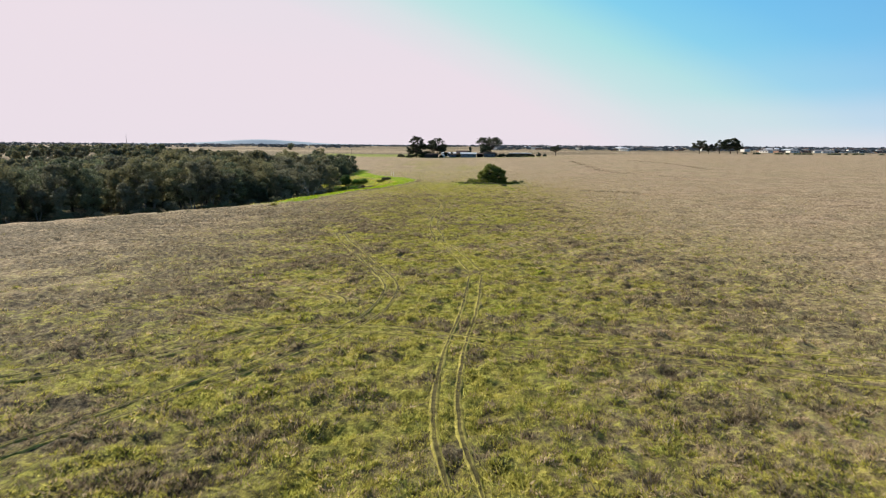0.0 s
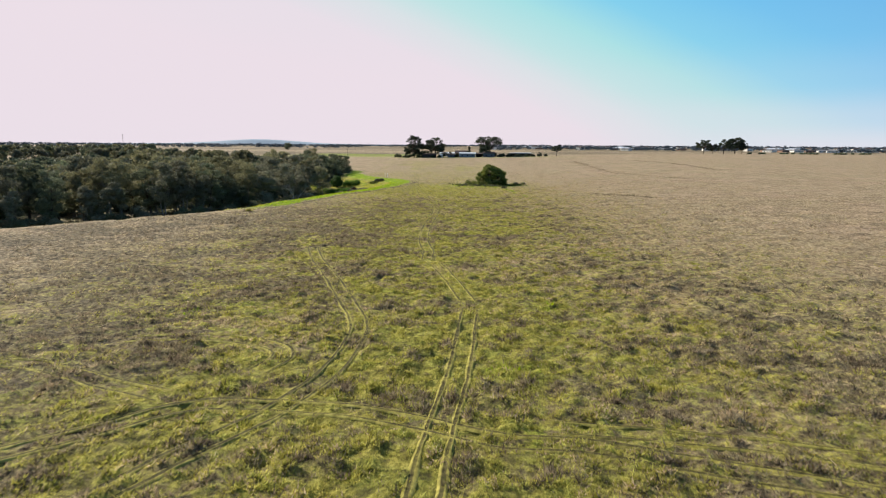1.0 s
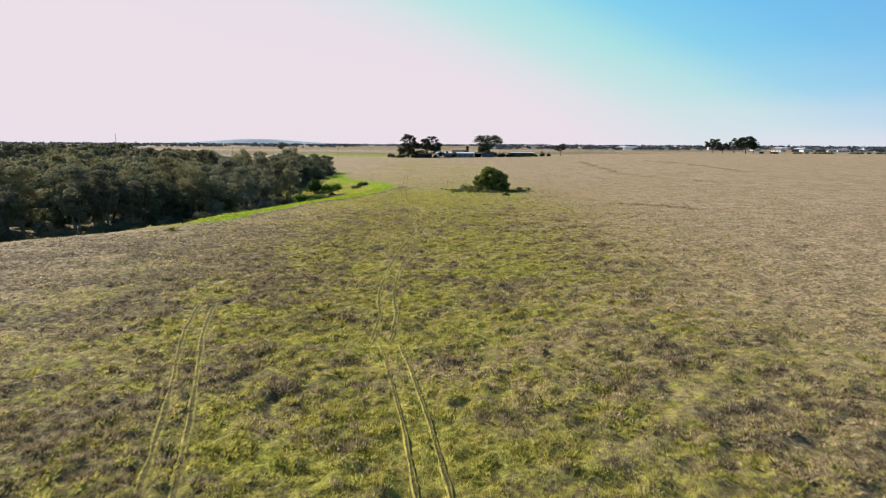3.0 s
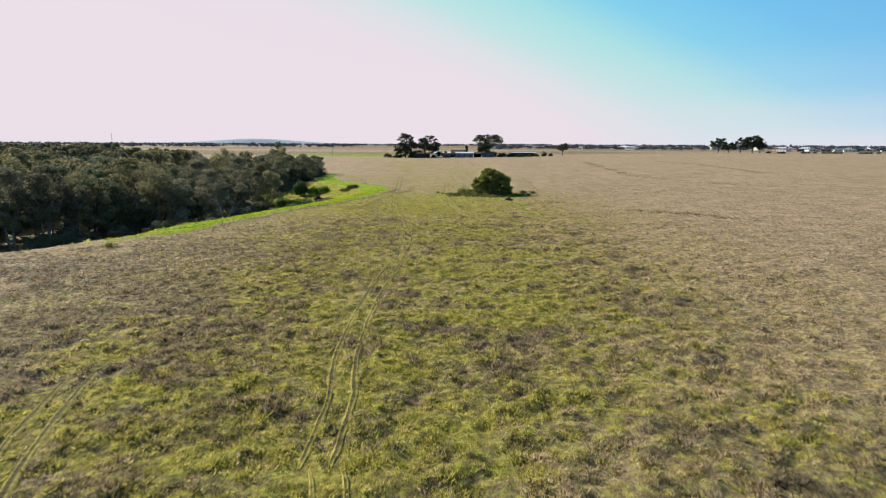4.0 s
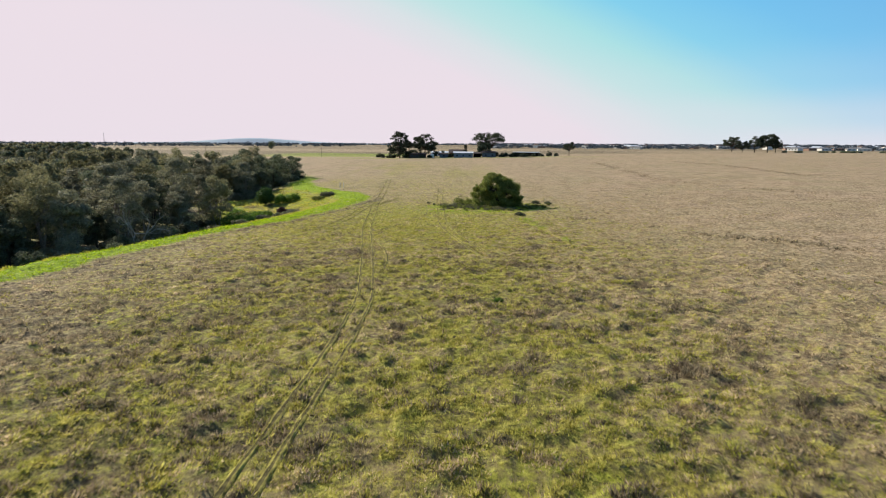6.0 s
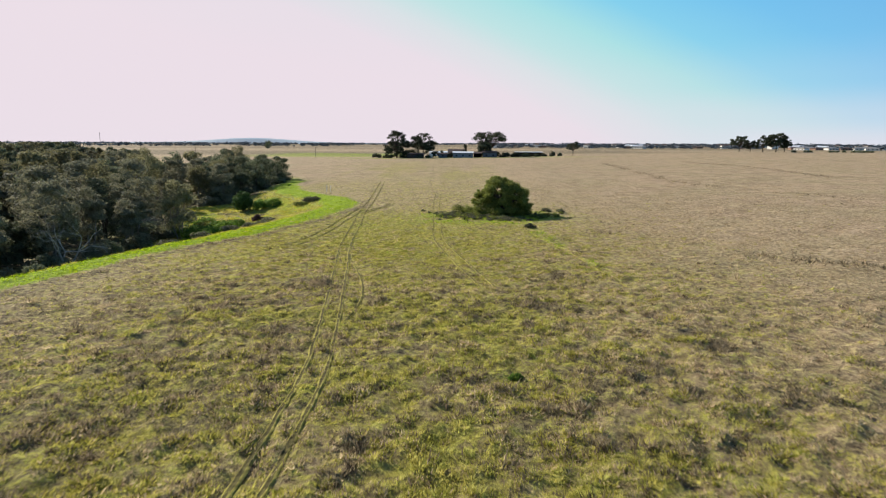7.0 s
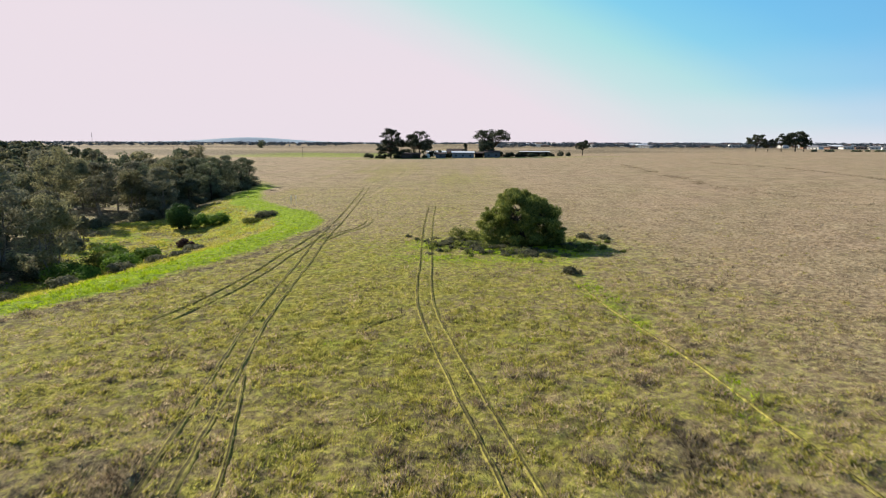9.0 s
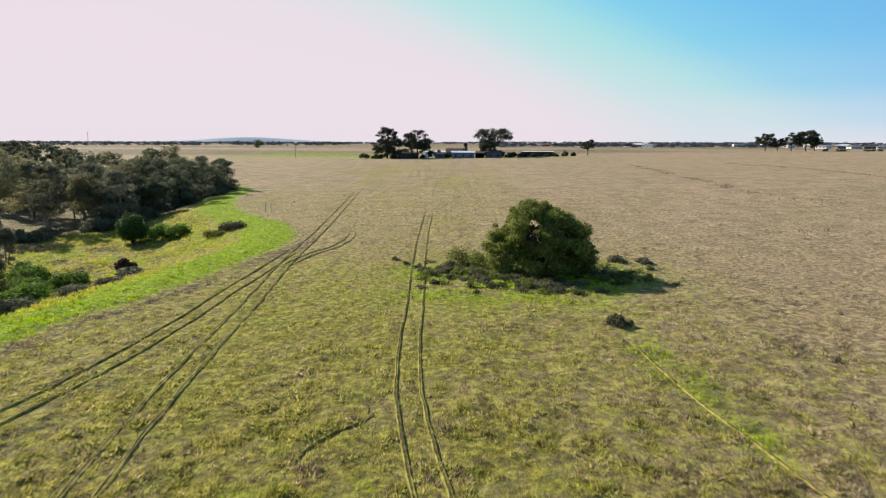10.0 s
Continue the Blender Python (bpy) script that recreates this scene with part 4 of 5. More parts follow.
def grove(label, seed, places, mat, leaves_each):
    """Many trees as one mass: trunks with limbs, and lumpy crowns of leaf sprays."""
    rng2 = np.random.default_rng(seed)
    centres, sizes, vs, fs = [], [], [], []
    for x, y, h in places:
        base, r = Vector(grounded(x, y)), h * (0.3 + 0.1 * rng2.random())
        for k in range(15):
            a, q, u = rng2.random() * 6.283, math.sqrt(rng2.random()), rng2.random()
            w = r * 0.8 * q * math.sin(math.pi * (0.2 + 0.7 * u)) ** 0.6
            p = r * (0.24 + 0.2 * rng2.random())
            c = base + Vector((w * math.cos(a), w * math.sin(a), h * (0.2 + 0.68 * u)))
            centres.append(tuple(c))
            sizes.append((p, p, p * 0.65))
            if k < 3:
                v, f = tube([base + Vector((0, 0, -0.3)), base.lerp(c, 0.5), c], [0.018 * h, 0.012 * h, 0.004 * h], 5)
                fs += [tuple(j + len(vs) for j in q2) for q2 in f]
                vs += v
    wood = new("far_wood")
    under("trunks", mesh_of("trunks", vs, fs, BARK, True), wood)
    v, f = leaves(rng2, centres, sizes, leaves_each * len(places), 1.3, 0.72)
    under("crowns", mesh_of("crowns", v, f, mat), wood)
    tagged(wood, label, "wood", kind="stuff")


grove("grey-green gums massed in the back of the creek-side wood", 71, far_spots[0::3], GUM, 600)
grove("dark green trees massed in the back of the creek-side wood", 72, far_spots[1::3], OAK, 600)
grove("pale grey-leaved gums massed in the back of the wood", 73, far_spots[2::3], GREY, 600)

# dark undergrowth along the wood's front
rng = np.random.default_rng(14)
shrubs = [bush("wood_shrub", 480 + i, 2.3, 2.4 + 0.5 * i, (OAK, SCRUB, GREY)[i], 1300, "dark shrub in the undergrowth at the wood's edge", (0, 0, 0), (0.45, 0.25), 14) for i in range(3)]
for i in range(75):
    y = 120 + 245 * rng.random()
    if 240 < y < 280 and i % 4:
        y += 45
    x = float(np.interp(y, WOOD_Y, WOOD_X)) + (1.5 if y < 300 else -1.0) - 7 * rng.random()
    m = Matrix.Translation(grounded(x, y)) @ Matrix.Rotation(rng.random() * 6.283, 4, "Z")
    if i < 3:
        shrubs[i].matrix_basis = m
        tagged(shrubs[i], group="undergrowth of the wood")
    else:
        c = copy_thing(shrubs[i % 3], m)
        c.scale = (0.7 + 0.6 * rng.random(), 0.7 + 0.6 * rng.random(), 0.6 + 0.6 * rng.random())

# grey shrubs standing forward of the wood, on the lush strip
for i in range(16):
    y = 152 + 64 * (i + 0.7 * rng.random()) / 16
    x = float(np.interp(y, WOOD_Y, WOOD_X)) + 1.0 + 3.5 * rng.random()
    r = 1.3 + 1.2 * rng.random()
    bush("wood_shrub", 460 + i, r, r * (1.3 + 0.5 * rng.random()), GREY if i % 3 else OAK, 2200, "rounded grey-green shrub on the bank before the wood" if i % 3 else "rounded dark green shrub on the bank before the wood", grounded(x, y), (0.34, 0.16), 16)["group"] = "shrubs on the creek bank"

# the muddy creek channel at the foot of the green bank
line = smooth_line([(-48, 199), (-40, 210), (-34, 220), (-31, 228), (-29.8, 234), (-28.9, 240), (-29, 247), (-28.6, 254)], 0.5)
d = np.gradient(line, axis=0)
d /= np.linalg.norm(d, axis=1)[:, None]
off = np.stack([d[:, 1], -d[:, 0]], 1)
cv = []
for o, hgt in ((-0.5, -0.1), (-0.25, 0.05), (0, 0.0), (0.25, 0.05), (0.5, -0.1)):
    p = line + off * (o * 1.5 + 1.1 * (value_noise(np.arange(len(line)), np.full(len(line), 3.0 * o + 50), 3, 98) - 0.5))[:, None]
    cv.append(np.c_[p, land(p[:, 0], p[:, 1]) + 0.06 + hgt])
g = np.arange(len(line) * 5).reshape(5, -1)
q = np.stack([g[:-1, :-1], g[:-1, 1:], g[1:, 1:], g[1:, :-1]], -1).reshape(-1, 4)
MUD = plain_material("grey_mud", (0.03, 0.026, 0.017), (0.11, 0.09, 0.056), 2.6, 0.95)
tagged(new("creek_channel", mesh_of("creek_channel", np.concatenate(cv), q, MUD, True)), "narrow channel of bare grey mud below the green bank", "channel", kind="structure")


def ball_bush(x, y, r, h):
    """A dense rounded bush, leafy down to the ground."""
    rng = np.random.default_rng(77)
    top = new("creek_bush")
    centres, sizes = [], []
    for i in range(90):
        d = Vector(rng.normal(size=3)).normalized() * (0.45 + 0.3 * rng.random())
        centres.append((d.x * r, d.y * r, h * 0.5 + d.z * h * 0.5))
        s = r * (0.2 + 0.14 * rng.random())
        sizes.append((s, s, s))
    vs, fs = [], []
    for k in range(5):
        a = k * 1.257
        v, f = tube([(0.15 * math.cos(a), 0.15 * math.sin(a), -0.3), (0.5 * math.cos(a), 0.5 * math.sin(a), h * 0.3), (r * 0.5 * math.cos(a), r * 0.5 * math.sin(a), h * 0.65)], [0.12, 0.09, 0.03], 6)
        fs += [tuple(j + len(vs) for j in q) for q in f]
        vs += v
    under("stems", mesh_of("stems", vs, fs, DARKBARK, True), top)
    v, f = leaves(rng, centres, sizes, 16000, 0.3, 0.17, 0.3)
    under("foliage", mesh_of("foliage", v, f, DARKFRESH), top)
    top.location = grounded(x, y)
    tagged(top, "dense rounded dark green bush on the creek flat", "bush")


DARKFRESH = foliage_material("glossy_dark_leaves", (0.02, 0.045, 0.01), (0.05, 0.095, 0.02), (0.1, 0.16, 0.034), 0.3)
ball_bush(-45.8, 281.5, 3.0, 5.2)


def dead_tree(x, y, h):
    """A bare pale tree: a forked trunk with branching limbs."""
    rng = np.random.default_rng(88)
    vs, fs = [], []

    def limb(start, way, length, r, depth):
        bend = Vector(rng.normal(size=3)) * 0.18
        mid = start + (way + bend).normalized() * length * 0.5
        end = mid + (way - bend + Vector((0, 0, 0.15))).normalized() * length * 0.5
        v, f = tube([start, mid, end], [r, r * 0.8, r * 0.55], 6)
        fs.extend(tuple(j + len(vs) for j in q) for q in f)
        vs.extend(v)
        if depth:
            for _ in range(3 if depth == 3 else 2):
                turn = Vector(rng.normal(size=3)) * 0.62
                limb(end, (way + turn + Vector((0, 0, 0.1))).normalized(), length * 0.72, r * 0.55, depth - 1)

    for a in (0.4, 2.3, 4.6):
        limb(Vector((0.2 * math.cos(a), 0.2 * math.sin(a), -0.3)), Vector((0.42 * math.cos(a), 0.42 * math.sin(a), 0.9)).normalized(), h * 0.36, 0.17, 3)
    top = new("dead_tree")
    under("trunk", mesh_of("trunk", vs, fs, PALEBARK, True), top)
    top.location = grounded(x, y)
    tagged(top, "bare dead tree with pale grey forking limbs at the wood's edge", "tree")


PALEBARK = bark_material("bleached_wood", (0.2, 0.18, 0.15), (0.42, 0.385, 0.33))
dead_tree(-44.8, 207, 8.2)

# bushes on the creek flat
for i, (x, y, r, h, mat, n, lab) in enumerate([
        (-40.6, 281.5, 2.4, 3.0, FRESH, 3000, "spreading green bush on the creek flat"),
        (-37.6, 281, 2.0, 2.6, FRESH, 2200, "spreading green bush on the creek flat"), (-37.2, 231.5, 2.6, 2.6, FRESH, 4600, "rounded bright green bush beside the creek"),
        (-34.6, 230.5, 1.9, 2.0, FRESH, 2800, "small bright green bush beside the creek"), (-34.6, 239.5, 2.4, 2.2, FRESH, 3400, "spreading green bush beside the creek"),
        (-37.6, 243.5, 2.8, 2.6, FRESH, 4200, "spreading green bush beside the creek"), (-36.4, 249, 2.4, 2.0, FRESH, 2800, "low bright green bush beside the creek"),
        (-41.5, 246.5, 3.0, 2.6, PEPPER, 4200, "spreading olive-green bush beside the creek"), (-44.5, 253, 2.6, 2.2, FRESH, 3000, "spreading green bush beside the creek"),
        (-44.8, 241, 2.8, 2.4, PEPPER, 3200, "spreading olive-green bush beside the creek"),
        (-34.4, 257.5, 1.4, 1.6, RUST, 1700, "dark rusty-brown bush on the creek flat"), (-27.0, 277.5, 2.4, 1.2, SCRUB, 1900, "low grey-green shrub on the creek flat"), (-29, 275, 1.8, 0.9, PEPPER, 1300, "low green shrub on the creek flat"),
        (-29.8, 250.5, 1.7, 0.8, SCRUB, 1400, "low dark shrub along the creek channel"), (-29.6, 245.5, 1.5, 0.8, SCRUB, 1100, "low dark shrub along the creek channel"), (-30.4, 240, 1.5, 1.0, SCRUB, 1200, "low brown shrub along the creek channel"),
        (-31.8, 233.5, 1.9, 1.3, SCRUB, 1500, "low brown shrub along the creek channel"), (-34, 226, 2.0, 1.3, SCRUB, 1500, "low brown shrub along the creek channel"), (-37, 220, 2.0, 1.2, SCRUB, 1300, "low brown shrub along the creek channel")]):
    bush("creek_bush", 500 + i, r, h, mat, n, lab, grounded(x, y), (0.32, 0.18), 18)

# ---------------------------------------------------------------- the farm
rng = np.random.default_rng(31)


def far_tree(name, label, seed, x, y, h, r, mat=OAK, count=4200, base=0.2, profile="round", lumps=30, stems=2, leaf=(1.0, 0.55), smallest=0.2):
    t = tree(name, seed, h, r, mat, DARKBARK, count, stems, base, lumps, leaf, profile=profile, smallest=smallest, place=grounded(x, y))
    return tagged(t, label, "tree")


def open_gum(label, seed, x, y, h, r, pads, count, low=0.5, leaf=(0.85, 0.42), group="", rise=0.55):
    """An old gum: forked pale limbs that end in separate flat pads of leaves, with sky between."""
    rng2 = np.random.default_rng(seed)
    top = new("gum_tree")
    centres, sizes, vs, fs = [], [], [], []
    fork = Vector((rng2.normal() * 0.5, rng2.normal() * 0.5, h * 0.3))
    base_r = 0.022 * h

    def limb(points, radii, sides):
        v, f = tube(points, radii, sides)
        fs.extend(tuple(j + len(vs) for j in q) for q in f)
        vs.extend(v)

    limb([(0, 0, -0.4), fork * 0.5, fork], [base_r * 1.3, base_r, base_r * 0.85], 8)
    for i in range(pads):
        a, q = rng2.random() * 6.283, math.sqrt(rng2.random())
        p = r * (0.12 + 0.1 * rng2.random())
        z = h * (low + (0.93 - low) * math.sqrt(1 - 0.8 * q * q) * rng2.random() ** rise)
        c = Vector((r * 0.86 * q * math.cos(a), r * 0.86 * q * math.sin(a), z))
        centres.append(tuple(c))
        sizes.append((p, p, p * (0.45 + 0.2 * rng2.random())))
        mid = fork.lerp(c, 0.5) + Vector((0, 0, 0.05 * h))
        limb([fork, mid, c], [base_r * 0.4, base_r * 0.26, base_r * 0.1], 5)
    under("trunk", mesh_of("trunk", vs, fs, DARKBARK, True), top)
    v, f = leaves(rng2, centres, sizes, count, leaf[0], leaf[1], 0.3, 0.1)
    under("crown", mesh_of("crown", v, f, DEEP), top)
    top.location = grounded(x, y)
    return tagged(top, label, "tree", group)


open_gum("large dark gum tree with full clumped crown at the farm", 601, -28, 548, 20.5, 10.2, 110, 10000, 0.05, rise=0.85)
open_gum("large dark spreading gum tree at the farm", 612, -10, 552, 18.8, 11.4, 90, 8200, 0.18, rise=0.75)
open_gum("open umbrella-crowned gum tree behind the sheds", 603, 38.5, 556, 19.5, 14.6, 52, 4600, 0.52)
far_tree("gum_tree", "dense dark domed tree under the umbrella-crowned gum", 607, 33, 552, 10.8, 6.6, DEEP, 4800, 0.03, "dome", 44)
far_tree("cypress", "small dark conical cypress at the farmhouse", 605, 20, 562, 9.5, 3.0, DEEP, 2000, 0.05, "cone")
open_gum("single rounded tree at the edge of the paddock", 606, 100, 575, 11.5, 5.6, 34, 2400, 0.38)
for i, (x, y, r, h) in enumerate([(-42, 550, 3.2, 5.5), (-36, 551, 2.2, 3), (-3, 550, 2.6, 4.2), (3, 556, 2.8, 5.5), (8, 550, 2.0, 3.2), (49, 551, 2.6, 4), (56, 553, 3, 3.6), (62, 556, 2.6, 3.2), (82, 560, 2.6, 4.2), (88, 562, 1.8, 2.6), (70, 554, 2.4, 2.2), (-20, 549, 2.5, 2.6), (-24, 546, 2.6, 2.8), (-12, 543.5, 2.4, 2.2), (-33, 547, 2.6, 3.0), (-6, 545, 2.0, 2.4), (10, 552, 2.6, 4.6), (47, 549, 2.8, 3.4), (43, 551, 2.2, 4.0), (53, 551, 2.4, 2.4), (64, 558, 2.6, 2.8), (76, 559, 2.4, 2.4)]):
    bush("farm_bush", 620 + i, r, h, DEEP, 700, "dark green shrub in the farmyard", grounded(x, y), (0.7, 0.4))["group"] = "shrubs of the farmyard"


def shed(name, x, y, w, d, h, wall_mat, roof_mat, label, open_front=False, rise=0.9):
    """A farm shed or house: walls, a pitched roof with overhang, and openings in its front."""
    top = new(name)
    bm = bmesh.new()
    t = 0.15
    box(bm, -w / 2, -w / 2 + t, -d / 2, d / 2, -0.4, h)
    box(bm, w / 2 - t, w / 2, -d / 2, d / 2, -0.4, h)
    box(bm, -w / 2 + t, w / 2 - t, d / 2 - t, d / 2, -0.4, h)
    if not open_front:
        box(bm, -w / 2 + t, w / 2 - t, -d / 2, -d / 2 + t, -0.4, h)
    part("wall", bm, wall_mat, top)
    bm = bmesh.new()
    o = 0.5
    pts = [(-w / 2 - o, -d / 2 - o, h - 0.05), (w / 2 + o, -d / 2 - o, h - 0.05), (w / 2 + o, 0, h + rise), (-w / 2 - o, 0, h + rise), (w / 2 + o, d / 2 + o, h - 0.05), (-w / 2 - o, d / 2 + o, h - 0.05)]
    lo = [bm.verts.new(p) for p in pts]
    hi = [bm.verts.new((p[0], p[1], p[2] + 0.15)) for p in pts]
    for a, b, c, e in ((0, 1, 2, 3), (3, 2, 4, 5)):
        bm.faces.new([hi[a], hi[b], hi[c], hi[e]])
        bm.faces.new([lo[e], lo[c], lo[b], lo[a]])
    for a, b in ((0, 1), (1, 2), (2, 4), (4, 5), (5, 3), (3, 0)):
        bm.faces.new([lo[a], lo[b], hi[b], hi[a]])
    part("roof", bm, roof_mat, top)
    if not open_front:
        n = max(1, int(w // 4))
        for i in range(n):
            cx = -w / 2 + (i + 0.5) * w / n
            part("window", box(bmesh.new(), cx - 0.6, cx + 0.6, -d / 2 - 0.03, -d / 2 + 0.02, 0.9, 2.0), GLASSY, top)
    top.location = grounded(x, y)
    return tagged(top, label, "shed" if "shed" in name else "house")


SLATE = plain_material("slate_blue_sheeting", (0.06, 0.075, 0.095), (0.10, 0.12, 0.145), 0.8, 0.7)
DARKTIMBER = plain_material("dark_timber", (0.025, 0.02, 0.017), (0.07, 0.055, 0.045), 2.0, 0.9)
shed("farm_shed", 18, 545, 13.5, 7, 3.2, BLUEWALL, IRON, "long farm shed with pale iron roof and blue-grey walls")
shed("open_shed", 28, 545, 5, 6, 2.8, DARKIN, DARKROOF, "small open-fronted shed beside the long shed, inner shade painted into its walls", True)
shed("farm_shed", 36.5, 547, 9.5, 6, 3.4, SLATE, DARKROOF, "slate-blue farm shed under the dense tree")
shed("farm_shed", -15, 547, 12, 6, 2.6, DARKTIMBER, DARKROOF, "low dark timber shed under the gum trees")
shed("farmhouse", 14.5, 570, 13, 10, 3.0, BRICKW, DARKROOF, "farmhouse with brown roof behind the shrubs", rise=2.4)
shed("farm_shed", 2, 600, 17, 8, 3.0, WALLS, IRON, "long pale-roofed shed behind the farmhouse")
shed("farm_shed", 66, 566, 19, 8, 2.9, DARKTIMBER, IRON, "long low dark shed with a thin pale roof", True, 0.25)
shed("farm_shed", 4, 547, 6, 4, 2.4, SLATE, DARKROOF, "small grey garden shed")
bm = bmesh.new()
bmesh.ops.create_cone(bm, cap_ends=True, segments=20, radius1=1.5, radius2=1.5, depth=2.4, matrix=Matrix.Translation((0, 0, 1.2)))
tank = new("water_tank")
part("tank_wall", bm, WALLS, tank)
bm = bmesh.new()
bmesh.ops.create_cone(bm, cap_ends=True, segments=20, radius1=1.6, radius2=0.15, depth=0.5, matrix=Matrix.Translation((0, 0, 2.65)))
part("tank_lid", bm, IRON, tank)
tank.location = grounded(-4.5, 546)
tagged(tank, "pale round water tank in the farmyard", "water tank")

# power poles on the far side of the paddock


def power_pole(x, y, h):
    top = new("power_pole")
    v, f = tube([(0, 0, -0.5), (0, 0, h * 0.5), (0, 0, h)], [0.16, 0.14, 0.11], 8)
    under("pole", mesh_of("pole", v, f, POLEWOOD, True), top)
    part("crossarm", box(bmesh.new(), -1.1, 1.1, -0.07, 0.07, h - 0.6, h - 0.45), POLEWOOD, top)
    for dx in (-0.95, 0, 0.95):
        v, f = tube([(dx, 0, h - 0.45), (dx, 0, h - 0.3), (dx, 0, h - 0.2)], [0.05, 0.07, 0.03], 6)
        under("insulator", mesh_of("insulator", v, f, WALLS, True), top)
    top.location = grounded(x, y)
    return tagged(top, "weathered wooden power pole standing in the far paddock", "power pole", "power poles")


for x, y in ((-90, 573), (-190, 600), (-300, 632)):
    power_pole(x, y, 7.5)

# ---------------------------------------------------------------- farther off
for i, (x, y, h, r, pads, low) in enumerate([(302, 742, 17, 10.5, 48, 0.42), (311, 738, 13.5, 8, 40, 0.25), (325, 740, 18.5, 9, 44, 0.25), (337, 738, 22, 12.5, 84, 0.25), (347.5, 742, 15.5, 8, 40, 0.3)]):
    open_gum("tall open-crowned gum in a clump across the paddock", 650 + i, x, y, h, r, pads, pads * 80, low, (1.1, 0.55), "gum clump across the paddock", 0.75)
far_tree("gum_tree", "single dark tree in the distant field", 670, -322, 1240, 15, 8, OAK, 900, 0.1, leaf=(1.8, 1.0))

# low hedge along the far edge of the paddock
rng = np.random.default_rng(40)
for i in range(34):
    x = 355 + i * 7 + rng.normal() * 2
    if i % 9 in (3, 4):
        continue
    bush("hedge_bush", 700 + i % 5, 3.2, 1.8 + rng.random(), OAK, 160, "dark shrub of the hedge along the paddock's edge", grounded(x, 735 + rng.normal() * 3), (1.2, 0.7), 8)["group"] = "hedge at the paddock's edge"


def house(seed, w, d, h, wall, roof):
    rng2 = np.random.default_rng(seed)
    top = new("house")
    part("wall", box(bmesh.new(), -w / 2, w / 2, -d / 2, d / 2, -1, h), wall, top)
    bm = bmesh.new()
    o, rise = 0.5, 1.6 + rng2.random()
    base = [bm.verts.new(p) for p in ((-w / 2 - o, -d / 2 - o, h), (w / 2 + o, -d / 2 - o, h), (w / 2 + o, d / 2 + o, h), (-w / 2 - o, d / 2 + o, h))]
    r1, r2 = bm.verts.new((-w / 2 + d / 2, 0, h + rise)), bm.verts.new((w / 2 - d / 2, 0, h + rise))
    for f in ((base[0], base[1], r2, r1), (base[1], base[2], r2), (base[2], base[3], r1, r2), (base[3], base[0], r1), (base[3], base[2], base[1], base[0])):
        bm.faces.new(f)
    part("roof", bm, roof, top)
    for cx in (-w * 0.3, 0.0, w * 0.3):
        part("window", box(bmesh.new(), cx - 0.9, cx + 0.9, -d / 2 - 0.06, -d / 2 + 0.02, 0.8, 2.1), GLASSY, top)
    return top


GREYROOF = plain_material("grey_roof_tiles", (0.12, 0.12, 0.13), (0.22, 0.22, 0.23), 1.0, 0.8)
models = []
for i, (w, d, h, wall, roof, lab) in enumerate([
        (17, 11, 3.0, WALLS, GREYROOF, "pale single-storey suburban house with grey roof"), (15, 11, 2.9, BRICKW, DARKROOF, "brown brick suburban house with brown roof"),
        (14, 10, 5.6, WALLS, DARKROOF, "pale two-storey suburban house with brown roof"), (24, 14, 4.2, WALLS, IRON, "long white-roofed building on the town's edge")]):
    models.append(tagged(house(800 + i, w, d, h, wall, roof), lab, "house", "houses of the distant town"))
rng = np.random.default_rng(41)
spots = []
for i in range(150):
    a = rng.random() ** 0.75
    dist = 1150 + 900 * rng.random()
    az = radians(4 + 36 * a)
    spots.append((dist * math.sin(az), dist * math.cos(az), int(rng.choice([0, 0, 1, 1, 2, 3]))))
spots += [(520 + 27 * k, 1010 + 9 * k, k % 2) for k in range(10)]
for n, (x, y, k) in enumerate(spots):
    m = Matrix.Translation(grounded(x, y)) @ Matrix.Rotation(rng.normal() * 0.5, 4, "Z")
    if n < 4:
        models[n].matrix_basis = m
    else:
        copy_thing(models[k], m)


# distant woods: uneven rows of small crowns
def woods(name, label, seed, count, r0, r1, az0, az1, h, mat, leaves_each=26):
    rng2 = np.random.default_rng(seed)
    az = np.radians(az0 + (az1 - az0) * rng2.random(count))
    dist = r0 + (r1 - r0) * rng2.random(count)
    x, y = dist * np.sin(az), dist * np.cos(az)
    keepn = value_noise(np.degrees(az) * 10, dist * 0.05, 14, seed) > 0.27
    x, y = x[keepn], y[keepn]
    n = len(x)
    hh = h * (0.45 + 0.75 * rng2.random(n))
    c = np.repeat(np.stack([x, y, land(x, y) + hh * 0.5], 1), leaves_each, 0)
    s = np.repeat(np.stack([hh * 0.55, hh * 0.55, hh * 0.5], 1), leaves_each, 0)
    d = rng2.normal(size=(n * leaves_each, 3))
    d /= np.linalg.norm(d, axis=1)[:, None]
    c = c + d * s * np.repeat(0.75 + 0.6 * rng2.random((n, 1)), leaves_each, 0) * np.array([1.25, 1.25, 0.8]) * (0.3 + 0.7 * rng2.random((len(d), 1)))
    q = rng2.normal(size=(len(c), 3, 3)) * np.array([1.5, 1.5, 0.75])
    v = c[:, None, :] + q * (np.repeat(hh, leaves_each) * 0.15)[:, None, None]
    v[:, :, 2] = np.maximum(v[:, :, 2], np.repeat(land(x, y), leaves_each)[:, None] - 0.5)
    tagged(new(name, mesh_of(name, v.reshape(-1, 3), np.arange(v.shape[0] * 3).reshape(-1, 3), mat)), label, "trees", kind="stuff")


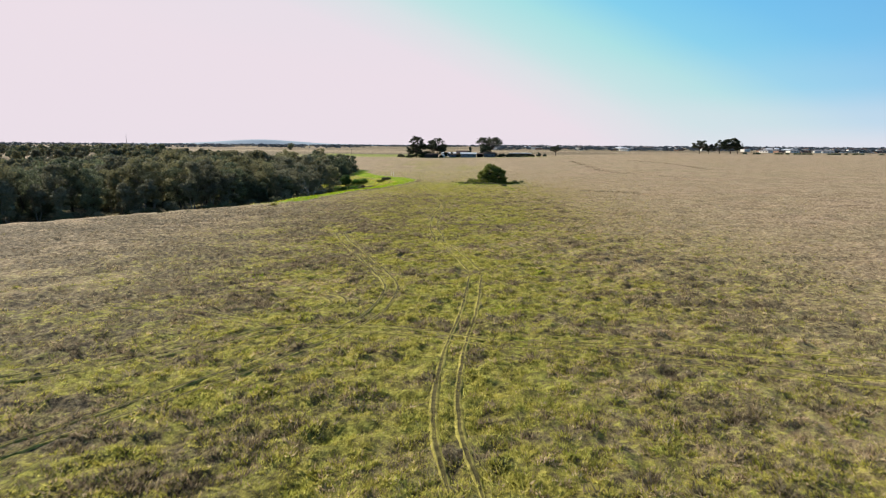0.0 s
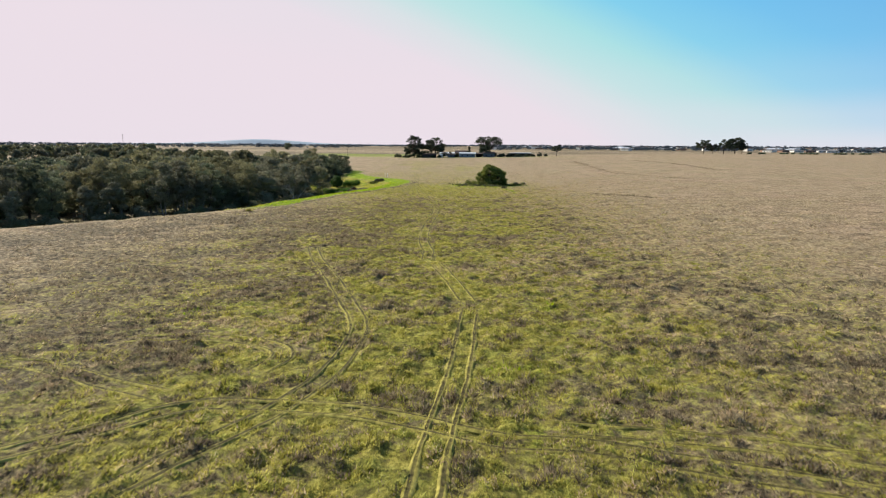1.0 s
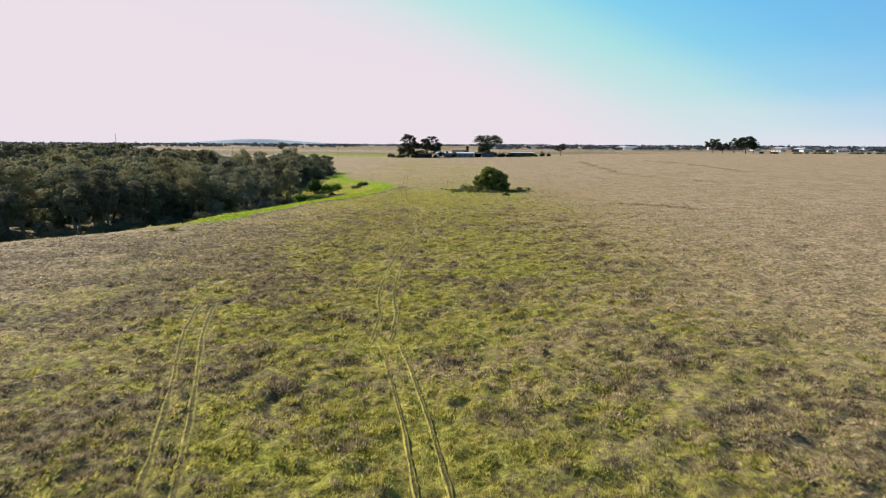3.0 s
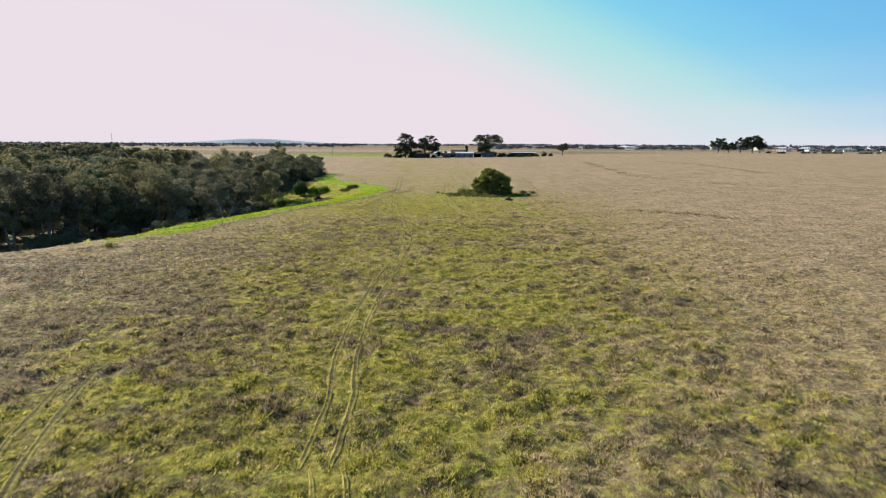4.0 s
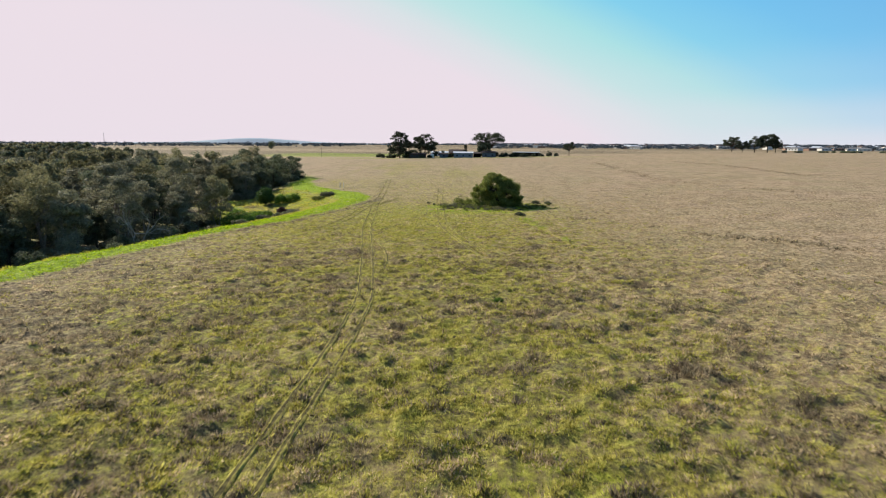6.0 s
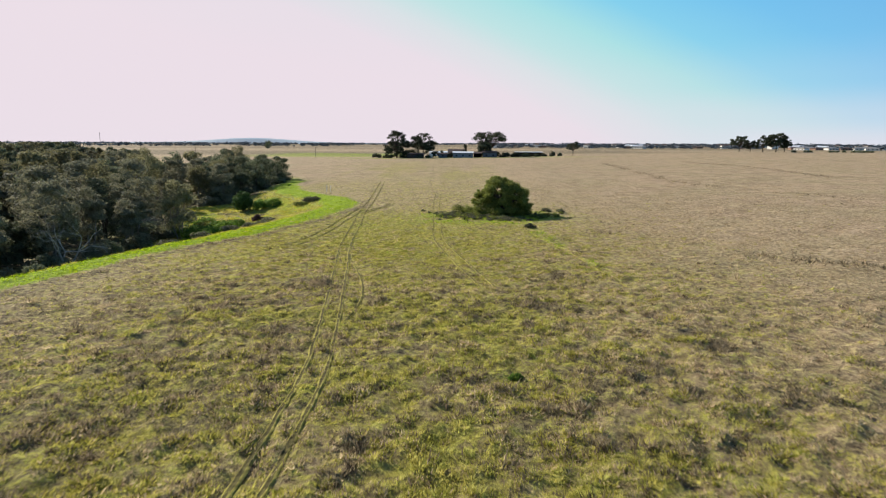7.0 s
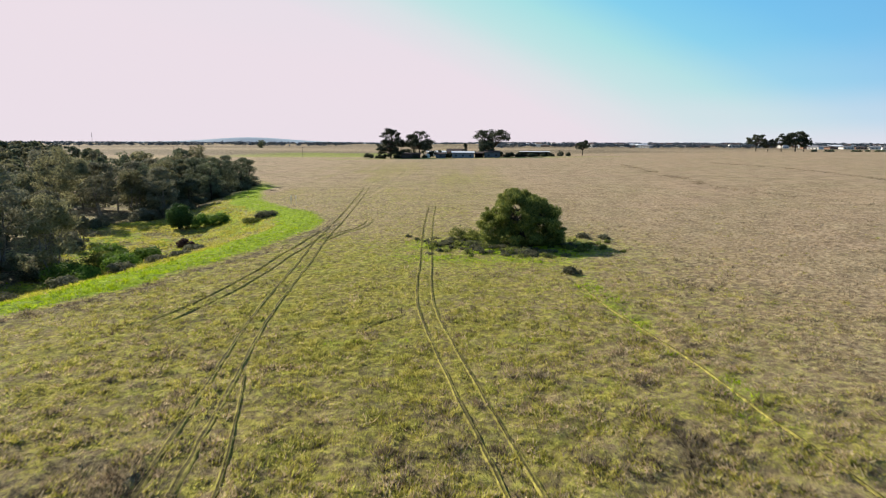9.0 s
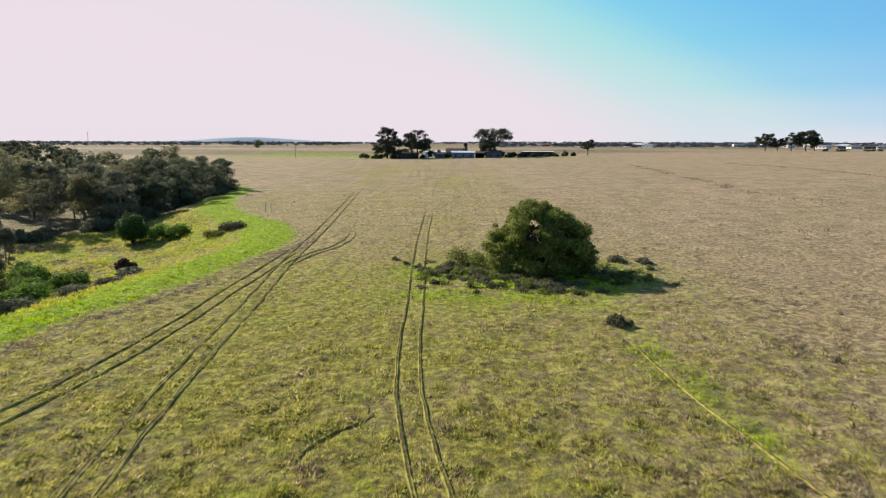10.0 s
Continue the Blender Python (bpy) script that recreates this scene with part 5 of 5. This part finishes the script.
woods("far_woods", "dark line of distant trees along the horizon", 901, 2600, 2400, 3600, -42, 44, 9.5, HAZYLEAF, 34)
woods("far_woods", "distant trees between the fields", 902, 420, 1700, 2100, -44, -8, 10, HAZYLEAF, 40)
woods("town_trees", "dark garden trees among the distant houses", 903, 1900, 1150, 2200, 3, 42, 7, HAZYLEAF, 34)
woods("far_woods", "dark trees behind the creek in the distance", 904, 260, 700, 1100, -46, -27, 8, DEEP, 40)

# a radio mast on the horizon
mast = new("radio_mast")
v, f = tube([(0, 0, 0), (0, 0, 18), (0, 0, 36)], [0.7, 0.5, 0.3], 6)
under("mast", mesh_of("mast", v, f, POLEWOOD), mast)
for z in (22, 28, 34):
    part("antenna", box(bmesh.new(), -0.9, 0.9, -0.9, 0.9, z, z + 1.2), WALLS, mast)
mast.location = grounded(-1010, 1900)
tagged(mast, "slender grey radio mast on the horizon", "mast")

# the far hills, with the haze in front of them painted as blue
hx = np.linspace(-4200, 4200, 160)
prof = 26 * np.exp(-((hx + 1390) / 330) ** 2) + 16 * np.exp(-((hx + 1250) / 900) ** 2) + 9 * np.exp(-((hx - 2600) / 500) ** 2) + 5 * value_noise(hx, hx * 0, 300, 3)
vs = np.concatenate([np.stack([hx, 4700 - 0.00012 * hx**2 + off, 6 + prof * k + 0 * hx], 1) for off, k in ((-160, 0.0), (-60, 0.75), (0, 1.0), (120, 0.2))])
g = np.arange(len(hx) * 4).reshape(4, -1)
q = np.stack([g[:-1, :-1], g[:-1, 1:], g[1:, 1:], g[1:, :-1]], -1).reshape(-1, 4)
tagged(new("backdrop", mesh_of("backdrop", vs, q, HAZYHILL, True)), "low hills on the horizon, blue with painted distance haze", "hills", kind="structure")

# two bleached stakes where the paddock bends round the creek flat


def stake(x, y, h, lean):
    """A round-topped stake with two wraps of wire."""
    top = new("stake")
    v, f = tube([(0, 0, -0.4), (lean * 0.5, 0, h * 0.5), (lean, 0, h), (lean, 0, h + 0.04)], [0.085, 0.08, 0.075, 0.03], 8)
    under("post", mesh_of("post", v, f, WALLS, True), top)
    for z in (0.55, 0.85):
        ring = [(lean * z + 0.09 * math.cos(k * 0.785), 0.09 * math.sin(k * 0.785), z * h) for k in range(9)]
        v, f = tube(ring, [0.012] * 9, 5)
        under("wire", mesh_of("wire", v, f, IRON, True), top, "loop of galvanised wire")
    top.location = grounded(x, y)
    tagged(top, "bleached timber stake standing at the paddock's edge", "stake", "stakes at the paddock's bend")


stake(-26.2, 293.1, 2.0, 0.05)
stake(-25.1, 293.3, 1.9, -0.06)

# single plants that stand out in the paddock
for i, (x, y, r, h, mat, lab) in enumerate([
        (-41.7, 156.0, 0.95, 1.15, STRAW, "rounded yellow tussock at the brink of the creek bank"), (11.4, 159.4, 0.4, 0.35, FRESH, "small dark green weed in the paddock")]):
    bush("tussock" if mat is STRAW else "weed_plant", 950 + i, r, h, mat, 700, lab, grounded(x, y), (0.3, 0.08), 10)
